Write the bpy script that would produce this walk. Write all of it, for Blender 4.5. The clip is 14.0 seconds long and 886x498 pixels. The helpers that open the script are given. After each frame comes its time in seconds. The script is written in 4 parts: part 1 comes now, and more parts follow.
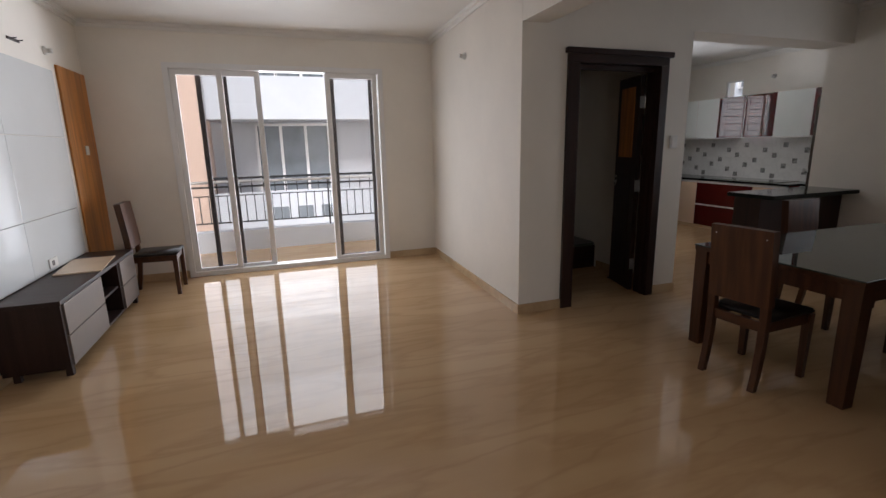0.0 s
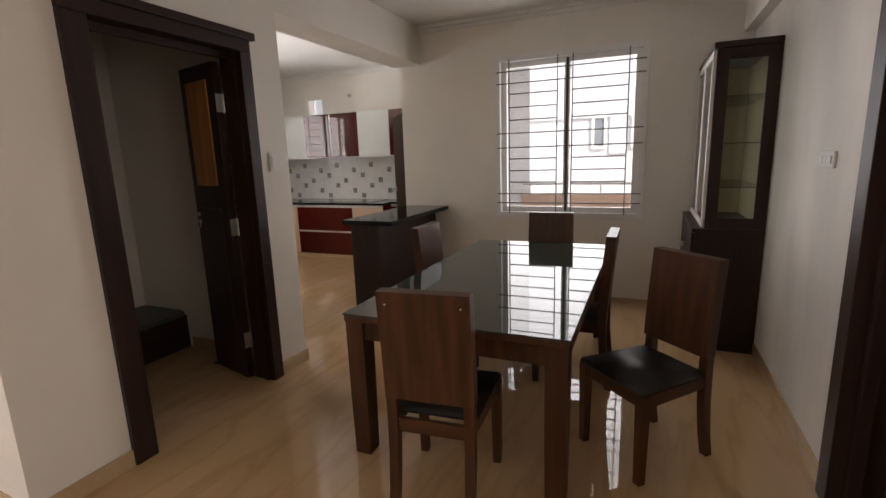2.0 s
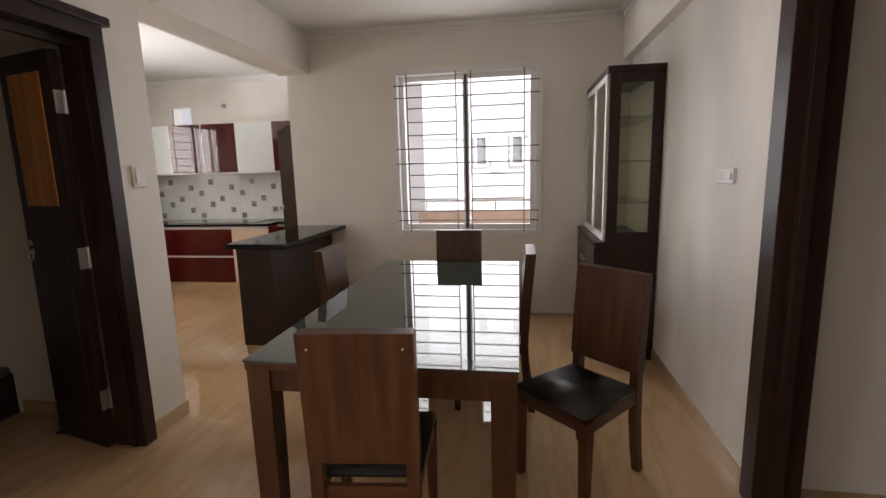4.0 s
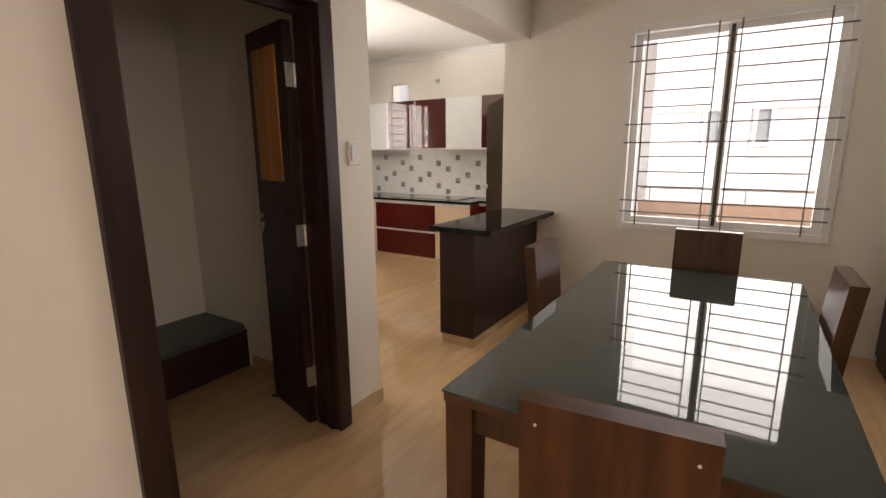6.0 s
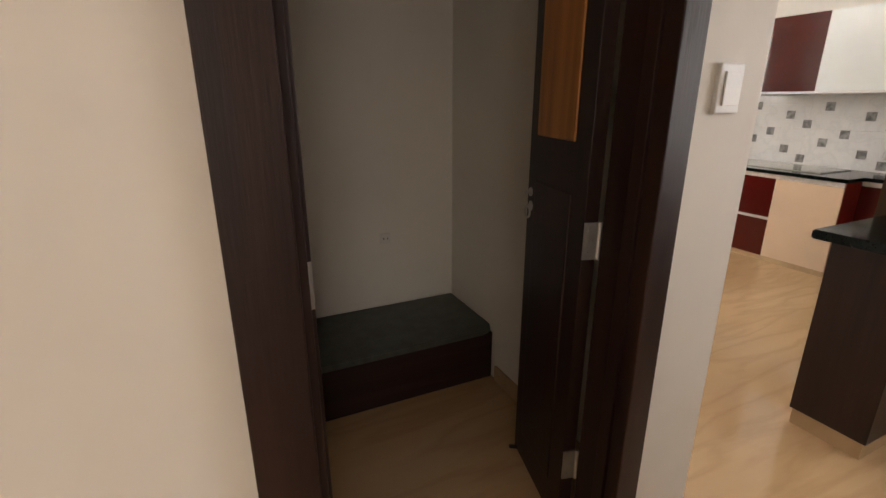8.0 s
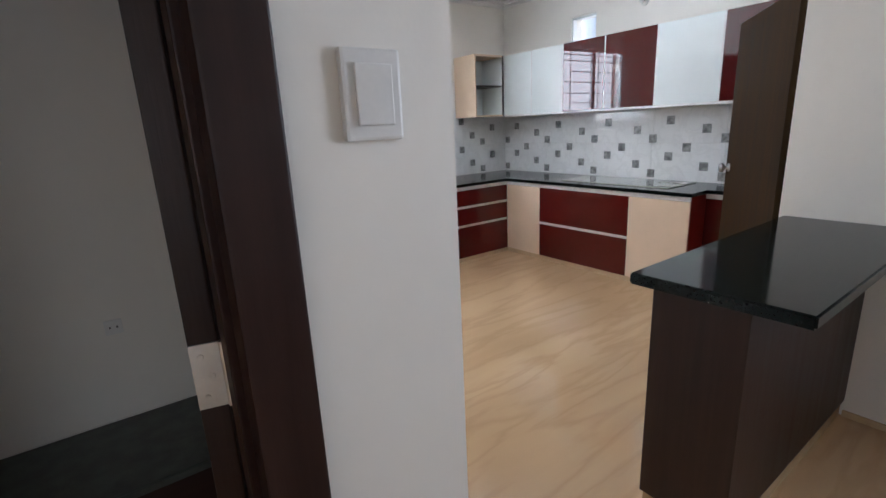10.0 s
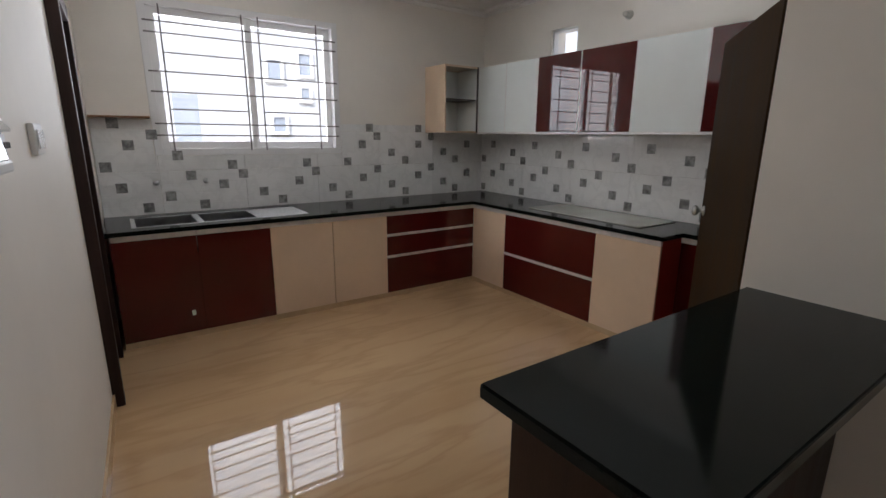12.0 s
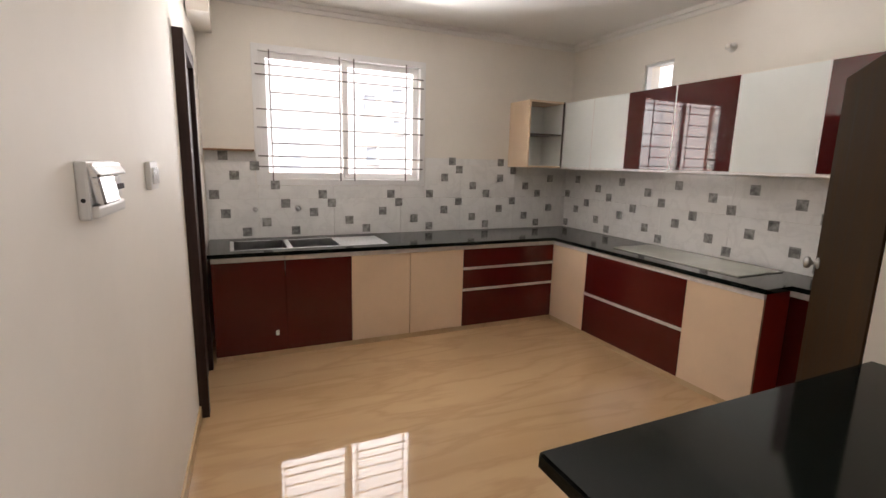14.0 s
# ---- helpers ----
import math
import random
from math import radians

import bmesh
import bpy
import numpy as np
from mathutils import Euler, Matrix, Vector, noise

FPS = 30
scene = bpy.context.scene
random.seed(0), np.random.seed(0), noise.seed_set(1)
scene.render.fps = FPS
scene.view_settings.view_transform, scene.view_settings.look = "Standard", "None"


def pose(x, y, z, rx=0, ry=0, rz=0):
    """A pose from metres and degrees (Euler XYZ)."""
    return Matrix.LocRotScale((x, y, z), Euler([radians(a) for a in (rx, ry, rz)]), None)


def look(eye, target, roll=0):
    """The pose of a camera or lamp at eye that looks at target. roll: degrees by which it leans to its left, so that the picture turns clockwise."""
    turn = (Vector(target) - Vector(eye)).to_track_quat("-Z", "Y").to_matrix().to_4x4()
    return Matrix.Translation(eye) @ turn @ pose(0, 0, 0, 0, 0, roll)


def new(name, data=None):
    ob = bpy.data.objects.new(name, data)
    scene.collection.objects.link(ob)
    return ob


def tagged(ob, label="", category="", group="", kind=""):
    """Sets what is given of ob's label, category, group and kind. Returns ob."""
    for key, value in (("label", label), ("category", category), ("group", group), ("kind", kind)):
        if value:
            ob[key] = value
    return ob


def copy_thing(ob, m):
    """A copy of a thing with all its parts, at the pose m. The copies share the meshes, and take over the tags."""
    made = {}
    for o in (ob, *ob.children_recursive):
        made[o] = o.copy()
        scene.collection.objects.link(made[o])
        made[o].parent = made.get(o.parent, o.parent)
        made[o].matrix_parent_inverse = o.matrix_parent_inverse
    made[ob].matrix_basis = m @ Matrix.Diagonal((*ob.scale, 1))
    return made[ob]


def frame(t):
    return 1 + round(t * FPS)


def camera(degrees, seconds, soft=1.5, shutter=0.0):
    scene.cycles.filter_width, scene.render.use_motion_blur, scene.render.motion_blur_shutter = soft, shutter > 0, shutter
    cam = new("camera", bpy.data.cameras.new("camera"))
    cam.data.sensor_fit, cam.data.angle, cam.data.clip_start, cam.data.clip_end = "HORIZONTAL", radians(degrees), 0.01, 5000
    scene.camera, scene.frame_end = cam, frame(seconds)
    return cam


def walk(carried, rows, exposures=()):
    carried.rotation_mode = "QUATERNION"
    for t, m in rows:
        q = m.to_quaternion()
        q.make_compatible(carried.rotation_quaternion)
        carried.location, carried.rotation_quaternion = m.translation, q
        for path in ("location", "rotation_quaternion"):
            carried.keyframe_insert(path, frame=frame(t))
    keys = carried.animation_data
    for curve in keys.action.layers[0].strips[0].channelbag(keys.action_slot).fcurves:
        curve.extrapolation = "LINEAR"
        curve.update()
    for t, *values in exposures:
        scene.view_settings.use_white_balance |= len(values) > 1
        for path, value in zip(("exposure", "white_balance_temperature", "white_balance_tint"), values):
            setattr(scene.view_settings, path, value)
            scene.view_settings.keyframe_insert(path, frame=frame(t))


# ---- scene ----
cam = camera(86.7, 14.0)

PATH = [
    (0, (-0.072, 0.031, 1.482), (0.574, 1.874, 1.051), -1.2),
    (0.5, (0.168, 0.406, 1.433), (1.259, 2.027, 1.007), -1.9),
    (1, (0.449, 0.781, 1.458), (1.914, 2.068, 1.012), -2.2),
    (1.5, (0.755, 1.082, 1.462), (2.402, 2.137, 1.048), -2.0),
    (2, (0.985, 1.254, 1.47), (2.782, 2.042, 1.083), -1.9),
    (2.5, (1.156, 1.446, 1.48), (3.046, 1.999, 1.126), -2.2),
    (3, (1.217, 1.506, 1.484), (3.151, 1.879, 1.138), -2.3),
    (3.2, (1.162, 1.501, 1.448), (3.111, 1.812, 1.123), -1.5),
    (5.3, (1.301, 1.555, 1.482), (3.209, 2.008, 1.089), -1.0),
    (5.5, (1.359, 1.628, 1.452), (3.227, 2.223, 1.056), -0.8),
    (6, (1.623, 1.842, 1.48), (3.275, 2.891, 1.07), -0.4),
    (6.5, (1.772, 2.091, 1.467), (3.174, 3.452, 1.039), 0.5),
    (7, (1.921, 2.339, 1.46), (3.121, 3.831, 0.882), 1.9),
    (7.2, (2.01, 2.422, 1.443), (3.111, 3.958, 0.789), 2.4),
    (9.3, (2.777, 3.029, 1.446), (3.44, 4.864, 1.003), -3.4),
    (9.5, (2.883, 3.024, 1.434), (3.657, 4.815, 0.996), -3.7),
    (10, (3.14, 2.953, 1.425), (4.273, 4.522, 0.919), -2.7),
    (10.5, (3.439, 3.016, 1.409), (4.787, 4.392, 0.87), -2.4),
    (11, (3.635, 3.077, 1.43), (4.983, 4.438, 0.856), -2.1),
    (11.5, (3.777, 3.071, 1.441), (5.019, 4.544, 0.904), -1.3),
    (12, (3.882, 3.038, 1.478), (4.982, 4.641, 1.007), 0.5),
    (12.5, (3.898, 3.024, 1.503), (4.875, 4.713, 1.063), 1.7),
    (13, (3.898, 3.021, 1.506), (4.814, 4.751, 1.098), 2.2),
    (13.5, (3.908, 3.02, 1.519), (4.784, 4.776, 1.136), 2.1),
    (14, (3.936, 3.055, 1.524), (4.747, 4.847, 1.165), 1.4),
]
EXPOSURES = [(0, -0.15, 5900, 12), (1.0, 0.2, 6350, 13), (2, 0.72, 6500, 14), (3.2, 0.83, 6300, 13), (5.3, 1.5, 6750, 15), (6.0, 1.4, 7000, 15), (7.2, 1.3, 7100, 15), (9.3, 2.3, 5450, 9), (10, 1.55, 5250, 9), (10.5, 1.05, 5350, 9), (11, 0.5, 5450, 10), (12, 0.45, 5850, 11), (13, 0.93, 6350, 12), (14, 1.15, 6600, 15)]
walk(cam, [(t, look(e, g, r)) for t, e, g, r in PATH], EXPOSURES)

# ---- world, sun, exposure ----
world = bpy.data.worlds.new("world")
scene.world = world
world.use_nodes = True
wn = world.node_tree.nodes
wl = world.node_tree.links
sky = wn.new("ShaderNodeTexSky")
sky.sky_type = "NISHITA"
sky.sun_disc = False
sky.sun_elevation = radians(38)
sky.sun_rotation = radians(220)
sky.dust_density = 4.0
sky.ozone_density = 0.6
wn["Background"].inputs["Strength"].default_value = 0.15
wl.new(sky.outputs["Color"], wn["Background"].inputs["Color"])

sun_data = bpy.data.lights.new("sun", "SUN")
sun_data.energy = 3.2
sun_data.angle = radians(12)
sun_data.color = (1.0, 0.985, 0.96)
sun = new("sun", sun_data)
sun.matrix_world = look((0, 0, 30), (6.0, 7.0, 30 - 7.2))


def sky_lamp(name, eye, target, wide, high, watts):
    """An area lamp in or outside an opening, in place of the sky's or ground's light."""
    d = bpy.data.lights.new(name, "AREA")
    d.shape, d.size, d.size_y, d.energy, d.color = "RECTANGLE", wide, high, watts, (1.0, 0.99, 0.98)
    o = new(name, d)
    o.matrix_world = look(eye, target)


sky_lamp("balcony_skylight", (0.085, 6.40, 1.20), (0.085, 0, 1.20), 2.40, 2.36, 45)
sky_lamp("dining_skylight", (6.04, 2.01, 1.62), (0, 2.01, 1.62), 1.40, 1.56, 17)
sky_lamp("kitchen_skylight", (4.92, 7.70, 1.88), (4.92, 0, 1.88), 1.50, 1.12, 18)
# added fill floating unseen in the yard, stands in for ground bounce on the ceiling
sky_lamp("kitchen_bounce_fill", (4.92, 10.6, 0.3), (4.92, 7.46, 1.7), 5.0, 1.0, 850)
# lamp in an assumed, unseen window, added to brighten the south-facing walls
sky_lamp("assumed_back_window_light", (0.6, -3.3, 1.5), (0.6, 0, 1.4), 1.8, 1.3, 14)

# ---- materials ----
def mat(name, color, rough=0.5, metal=0.0, vary=0.12, scale=6.0, stretch=(1, 1, 1), bump=0.0, bump_scale=60.0,
        coat=0.0, second=None, spec=0.5, fine=0.05):
    """A painted, stained or polished surface: base colour with cloudy and fine variation, and a little relief."""
    m = bpy.data.materials.new(name)
    m.use_nodes = True
    nt = m.node_tree
    b = nt.nodes["Principled BSDF"]
    geo = nt.nodes.new("ShaderNodeTexCoord")
    mp = nt.nodes.new("ShaderNodeMapping")
    mp.inputs["Scale"].default_value = stretch
    nt.links.new(geo.outputs["Object"], mp.inputs["Vector"])
    n1 = nt.nodes.new("ShaderNodeTexNoise")
    n1.inputs["Scale"].default_value = scale
    n1.inputs["Detail"].default_value = 5
    nt.links.new(mp.outputs["Vector"], n1.inputs["Vector"])
    n2 = nt.nodes.new("ShaderNodeTexNoise")
    n2.inputs["Scale"].default_value = scale * 12
    n2.inputs["Detail"].default_value = 3
    nt.links.new(mp.outputs["Vector"], n2.inputs["Vector"])
    mix = nt.nodes.new("ShaderNodeMix")
    mix.data_type = "RGBA"
    dark = second or tuple(c * (1 - vary) for c in color)
    mix.inputs["A"].default_value = (*dark, 1)
    mix.inputs["B"].default_value = (*(min(1, c * (1 + vary * 0.5)) for c in color), 1)
    ramp = nt.nodes.new("ShaderNodeMapRange")
    ramp.inputs["From Min"].default_value = 0.35
    ramp.inputs["From Max"].default_value = 0.65
    nt.links.new(n1.outputs["Fac"], ramp.inputs["Value"])
    nt.links.new(ramp.outputs["Result"], mix.inputs["Factor"])
    hsv = nt.nodes.new("ShaderNodeHueSaturation")
    val = nt.nodes.new("ShaderNodeMapRange")
    val.inputs["To Min"].default_value = 1 - fine
    val.inputs["To Max"].default_value = 1 + fine
    nt.links.new(n2.outputs["Fac"], val.inputs["Value"])
    nt.links.new(val.outputs["Result"], hsv.inputs["Value"])
    nt.links.new(mix.outputs["Result"], hsv.inputs["Color"])
    nt.links.new(hsv.outputs["Color"], b.inputs["Base Color"])
    rr = nt.nodes.new("ShaderNodeMapRange")
    rr.inputs["To Min"].default_value = rough * 0.8
    rr.inputs["To Max"].default_value = min(1, rough * 1.2)
    nt.links.new(n1.outputs["Fac"], rr.inputs["Value"])
    nt.links.new(rr.outputs["Result"], b.inputs["Roughness"])
    b.inputs["Metallic"].default_value = metal
    b.inputs["Specular IOR Level"].default_value = spec
    b.inputs["Coat Weight"].default_value = coat
    b.inputs["Coat Roughness"].default_value = 0.04
    if bump:
        n3 = nt.nodes.new("ShaderNodeTexNoise")
        n3.inputs["Scale"].default_value = bump_scale
        n3.inputs["Detail"].default_value = 4
        nt.links.new(mp.outputs["Vector"], n3.inputs["Vector"])
        bp = nt.nodes.new("ShaderNodeBump")
        bp.inputs["Strength"].default_value = bump
        bp.inputs["Distance"].default_value = 0.004
        nt.links.new(n3.outputs["Fac"], bp.inputs["Height"])
        nt.links.new(bp.outputs["Normal"], b.inputs["Normal"])
    return m


def marble(name, light, mid, vein, stretch, rough, turn=0.0, veined=0.3, waver=0.5):
    """Polished stone: soft clouds, drawn-out veins."""
    m = bpy.data.materials.new(name)
    m.use_nodes = True
    nt = m.node_tree
    b = nt.nodes["Principled BSDF"]
    tc = nt.nodes.new("ShaderNodeTexCoord")
    mp = nt.nodes.new("ShaderNodeMapping")
    mp.inputs["Scale"].default_value = stretch
    mp.inputs["Rotation"].default_value = (0, 0, radians(turn))
    nt.links.new(tc.outputs["Object"], mp.inputs["Vector"])
    n1 = nt.nodes.new("ShaderNodeTexNoise")
    n1.inputs["Scale"].default_value = 1.6
    n1.inputs["Detail"].default_value = 8
    n1.inputs["Distortion"].default_value = waver
    nt.links.new(mp.outputs["Vector"], n1.inputs["Vector"])
    n2 = nt.nodes.new("ShaderNodeTexNoise")
    n2.inputs["Scale"].default_value = 3.2
    n2.inputs["Detail"].default_value = 4
    n2.inputs["Distortion"].default_value = waver
    nt.links.new(mp.outputs["Vector"], n2.inputs["Vector"])
    ramp = nt.nodes.new("ShaderNodeValToRGB")
    e = ramp.color_ramp.elements
    e[0].position, e[0].color = 0.36, (*mid, 1)
    e[1].position, e[1].color = 0.62, (*light, 1)
    nt.links.new(n1.outputs["Fac"], ramp.inputs["Fac"])
    vr = nt.nodes.new("ShaderNodeValToRGB")
    e = vr.color_ramp.elements
    e[0].position, e[0].color = 0.44, (0, 0, 0, 1)
    e[1].position, e[1].color = 0.56, (0, 0, 0, 1)
    pk = vr.color_ramp.elements.new(0.5)
    pk.color = (veined, veined, veined, 1)
    nt.links.new(n2.outputs["Fac"], vr.inputs["Fac"])
    mix = nt.nodes.new("ShaderNodeMix")
    mix.data_type = "RGBA"
    nt.links.new(vr.outputs["Color"], mix.inputs["Factor"])
    nt.links.new(ramp.outputs["Color"], mix.inputs["A"])
    mix.inputs["B"].default_value = (*vein, 1)
    nt.links.new(mix.outputs["Result"], b.inputs["Base Color"])
    b.inputs["Roughness"].default_value = rough
    b.inputs["Specular IOR Level"].default_value = 0.65
    n3 = nt.nodes.new("ShaderNodeTexNoise")
    n3.inputs["Scale"].default_value = 2.5
    nt.links.new(tc.outputs["Object"], n3.inputs["Vector"])
    bp = nt.nodes.new("ShaderNodeBump")
    bp.inputs["Strength"].default_value = 0.035
    bp.inputs["Distance"].default_value = 0.01
    nt.links.new(n3.outputs["Fac"], bp.inputs["Height"])
    nt.links.new(bp.outputs["Normal"], b.inputs["Normal"])
    return m


def wood(name, dark, light, rough, along="z", coat=0.0, grain=1.0, spec=0.3):
    """Stained timber or laminate with grain drawn out along one axis of the thing."""
    st = {"x": (0.5, 9, 9), "y": (9, 0.5, 9), "z": (9, 9, 0.5)}[along]
    return mat(name, light, rough, vary=0.3, scale=2.5 * grain, stretch=st, bump=0.12, bump_scale=18, coat=coat,
               second=dark, fine=0.12, spec=spec)


def glass_mat(name, tint=(1, 1, 1), clear=0.9, rough=0.0):
    m = bpy.data.materials.new(name)
    m.use_nodes = True
    nt = m.node_tree
    nt.nodes.remove(nt.nodes["Principled BSDF"])
    out = nt.nodes["Material Output"]
    tr = nt.nodes.new("ShaderNodeBsdfTransparent")
    tr.inputs["Color"].default_value = (*(c * clear for c in tint), 1)
    gl = nt.nodes.new("ShaderNodeBsdfGlossy")
    gl.inputs["Roughness"].default_value = rough
    lw = nt.nodes.new("ShaderNodeLayerWeight")
    lw.inputs["Blend"].default_value = 0.5
    steep = nt.nodes.new("ShaderNodeMath")
    steep.operation = "POWER"
    steep.inputs[1].default_value = 5.0
    nt.links.new(lw.outputs["Facing"], steep.inputs[0])
    fr = nt.nodes.new("ShaderNodeMath")
    fr.operation = "MULTIPLY_ADD"
    fr.inputs[1].default_value = 0.96
    fr.inputs[2].default_value = 0.04
    nt.links.new(steep.outputs["Value"], fr.inputs[0])
    mx = nt.nodes.new("ShaderNodeMixShader")
    nt.links.new(fr.outputs["Value"], mx.inputs["Fac"])
    nt.links.new(tr.outputs["BSDF"], mx.inputs[1])
    nt.links.new(gl.outputs["BSDF"], mx.inputs[2])
    nt.links.new(mx.outputs["Shader"], out.inputs["Surface"])
    return m


M_WALL = mat("wall_paint", (0.81, 0.765, 0.695), 0.6, vary=0.05, scale=1.2, bump=0.05, bump_scale=90, fine=0.015)
M_STAINED = mat("stained_wall_paint", (0.80, 0.76, 0.70), 0.6, vary=0.20, scale=1.5, stretch=(1, 1, 0.4), bump=0.05, bump_scale=90, fine=0.02)
M_CEIL = mat("ceiling_paint", (0.80, 0.78, 0.74), 0.7, vary=0.04, scale=1.0, bump=0.04, bump_scale=90, fine=0.01)
M_FLOOR = marble("floor_stone", (0.60, 0.405, 0.222), (0.53, 0.345, 0.180), (0.41, 0.25, 0.12), (0.30, 1.5, 1), 0.02, turn=8, veined=0.38, waver=0.3)
M_SKIRT = marble("skirting_stone", (0.58, 0.42, 0.25), (0.50, 0.35, 0.20), (0.38, 0.25, 0.13), (1, 1, 1), 0.25)
M_DARKWOOD = wood("dark_stained_wood", (0.020, 0.009, 0.007), (0.031, 0.014, 0.010), 0.42)
M_DARKWOOD_X = wood("dark_stained_wood_across", (0.020, 0.009, 0.007), (0.031, 0.014, 0.010), 0.42, "x")
M_CHAIR = wood("brown_stained_wood", (0.050, 0.0185, 0.0075), (0.078, 0.030, 0.012), 0.36)
M_CHAIR_X = wood("brown_stained_wood_across", (0.050, 0.0185, 0.0075), (0.078, 0.030, 0.012), 0.36, "x")
M_SEAT = mat("dark_leatherette", (0.013, 0.010, 0.009), 0.38, vary=0.3, bump=0.3, bump_scale=220)
M_ORANGE = wood("honey_wood_panel", (0.33, 0.13, 0.025), (0.48, 0.20, 0.045), 0.4)
M_DOORBROWN = wood("brown_door_laminate", (0.027, 0.015, 0.007), (0.042, 0.024, 0.0105), 0.6, spec=0.06)
M_GRANITE = mat("black_granite", (0.006, 0.009, 0.008), 0.09, vary=0.5, scale=120, fine=0.4, spec=0.2)
M_RED = mat("maroon_gloss_laminate", (0.088, 0.0074, 0.0062), 0.14, vary=0.15, scale=1.5, coat=0.15, fine=0.04, spec=0.4)
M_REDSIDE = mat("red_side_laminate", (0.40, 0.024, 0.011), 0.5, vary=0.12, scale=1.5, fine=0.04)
M_LEDGE = wood("brown_ledge_wood", (0.24, 0.13, 0.065), (0.34, 0.19, 0.10), 0.5, "x")
M_REDGLASS = mat("maroon_lacquered_glass", (0.070, 0.0065, 0.006), 0.02, vary=0.10, scale=1.5, fine=0.02, spec=0.7)
M_CREAM = mat("cream_laminate", (0.76, 0.58, 0.41), 0.24, vary=0.06, scale=2, fine=0.02)
M_WHITEGLOSS = mat("white_gloss_laminate", (0.82, 0.86, 0.84), 0.12, vary=0.04, scale=2, coat=0.5, fine=0.01)
M_ALU = mat("brushed_aluminium", (0.74, 0.72, 0.70), 0.5, metal=0.5, vary=0.1, scale=20, stretch=(1, 1, 1))
M_STEEL = mat("stainless_steel", (0.66, 0.66, 0.65), 0.36, metal=1.0, vary=0.12, scale=12)
# darker copy of the steel, with the shade inside the bowls in its colour
M_BOWL = mat("shaded_bowl_steel", (0.36, 0.36, 0.355), 0.30, metal=1.0, vary=0.15, scale=12)
M_CHROME = mat("bright_chrome_plastic", (0.86, 0.86, 0.87), 0.14, metal=0.85, vary=0.06, scale=10)
M_UPVC = mat("white_upvc", (0.80, 0.79, 0.78), 0.35, vary=0.04, scale=3, fine=0.01)
M_GREYFRAME = mat("grey_brown_frame", (0.055, 0.042, 0.038), 0.4, vary=0.15, scale=5)
M_IRON = mat("black_painted_iron", (0.012, 0.012, 0.013), 0.45, vary=0.3, scale=20)
M_GRILLE = mat("grey_painted_iron", (0.17, 0.155, 0.145), 0.5, vary=0.2, scale=20)
M_GLASS = glass_mat("window_glass")
M_TABLEGLASS = mat("back_painted_table_glass", (0.052, 0.064, 0.057), 0.025, vary=0.06, scale=1.0, spec=0.5, fine=0.01)
M_TINTGLASS = glass_mat("cabinet_glass", (0.90, 0.95, 0.91), 0.94)
# pale base colour stands in for the tiles reflected at a grazing angle
M_SHEET = mat("sheet_glass_tile_reflection", (0.36, 0.37, 0.31), 0.06, vary=0.1, scale=3, spec=0.8)
M_PLASTIC = mat("white_switch_plastic", (0.72, 0.70, 0.67), 0.35, vary=0.04, scale=8)
M_TVFRONT = mat("grey_beige_laminate", (0.20, 0.165, 0.145), 0.35, vary=0.12, scale=2)
M_TVPANEL = mat("white_gloss_wall_panel", (0.72, 0.74, 0.74), 0.18, vary=0.05, scale=1.0, coat=0.4, fine=0.01)
M_STONEGREEN = mat("dark_green_stone", (0.075, 0.085, 0.07), 0.35, vary=0.3, scale=14, fine=0.2)
M_TILE = marble("marbled_wall_tile", (0.86, 0.85, 0.83), (0.80, 0.79, 0.77), (0.66, 0.65, 0.63), (2.0, 2.0, 2.0), 0.09)

# ribs pressed into the wall tiles, one course every 8 cm
nt = M_TILE.node_tree
geo = nt.nodes.new("ShaderNodeNewGeometry")
sep = nt.nodes.new("ShaderNodeSeparateXYZ")
nt.links.new(geo.outputs["Position"], sep.inputs["Vector"])
pp = nt.nodes.new("ShaderNodeMath")
pp.operation = "PINGPONG"
pp.inputs[1].default_value = 0.04075
off = nt.nodes.new("ShaderNodeMath")
off.operation = "SUBTRACT"
off.inputs[1].default_value = 0.0175
nt.links.new(sep.outputs["Z"], off.inputs[0])
nt.links.new(off.outputs["Value"], pp.inputs[0])
edge = nt.nodes.new("ShaderNodeMapRange")
edge.inputs["From Max"].default_value = 0.006
nt.links.new(pp.outputs["Value"], edge.inputs["Value"])
rib = nt.nodes.new("ShaderNodeBump")
rib.inputs["Strength"].default_value = 0.5
rib.inputs["Distance"].default_value = 0.0012
nt.links.new(edge.outputs["Result"], rib.inputs["Height"])
nt.links.new(rib.outputs["Normal"], nt.nodes["Principled BSDF"].inputs["Normal"])
M_MOSAIC = mat("grey_mosaic", (0.30, 0.295, 0.28), 0.3, vary=0.5, scale=30, fine=0.25)


def shift_grain(m):
    """Gives each piece its own stretch of the pattern."""
    nodes, links = m.node_tree.nodes, m.node_tree.links
    info = nodes.new("ShaderNodeObjectInfo")
    far = nodes.new("ShaderNodeMath")
    far.operation = "MULTIPLY"
    far.inputs[1].default_value = 40.0
    links.new(info.outputs["Random"], far.inputs[0])
    links.new(far.outputs["Value"], nodes["Mapping"].inputs["Location"])


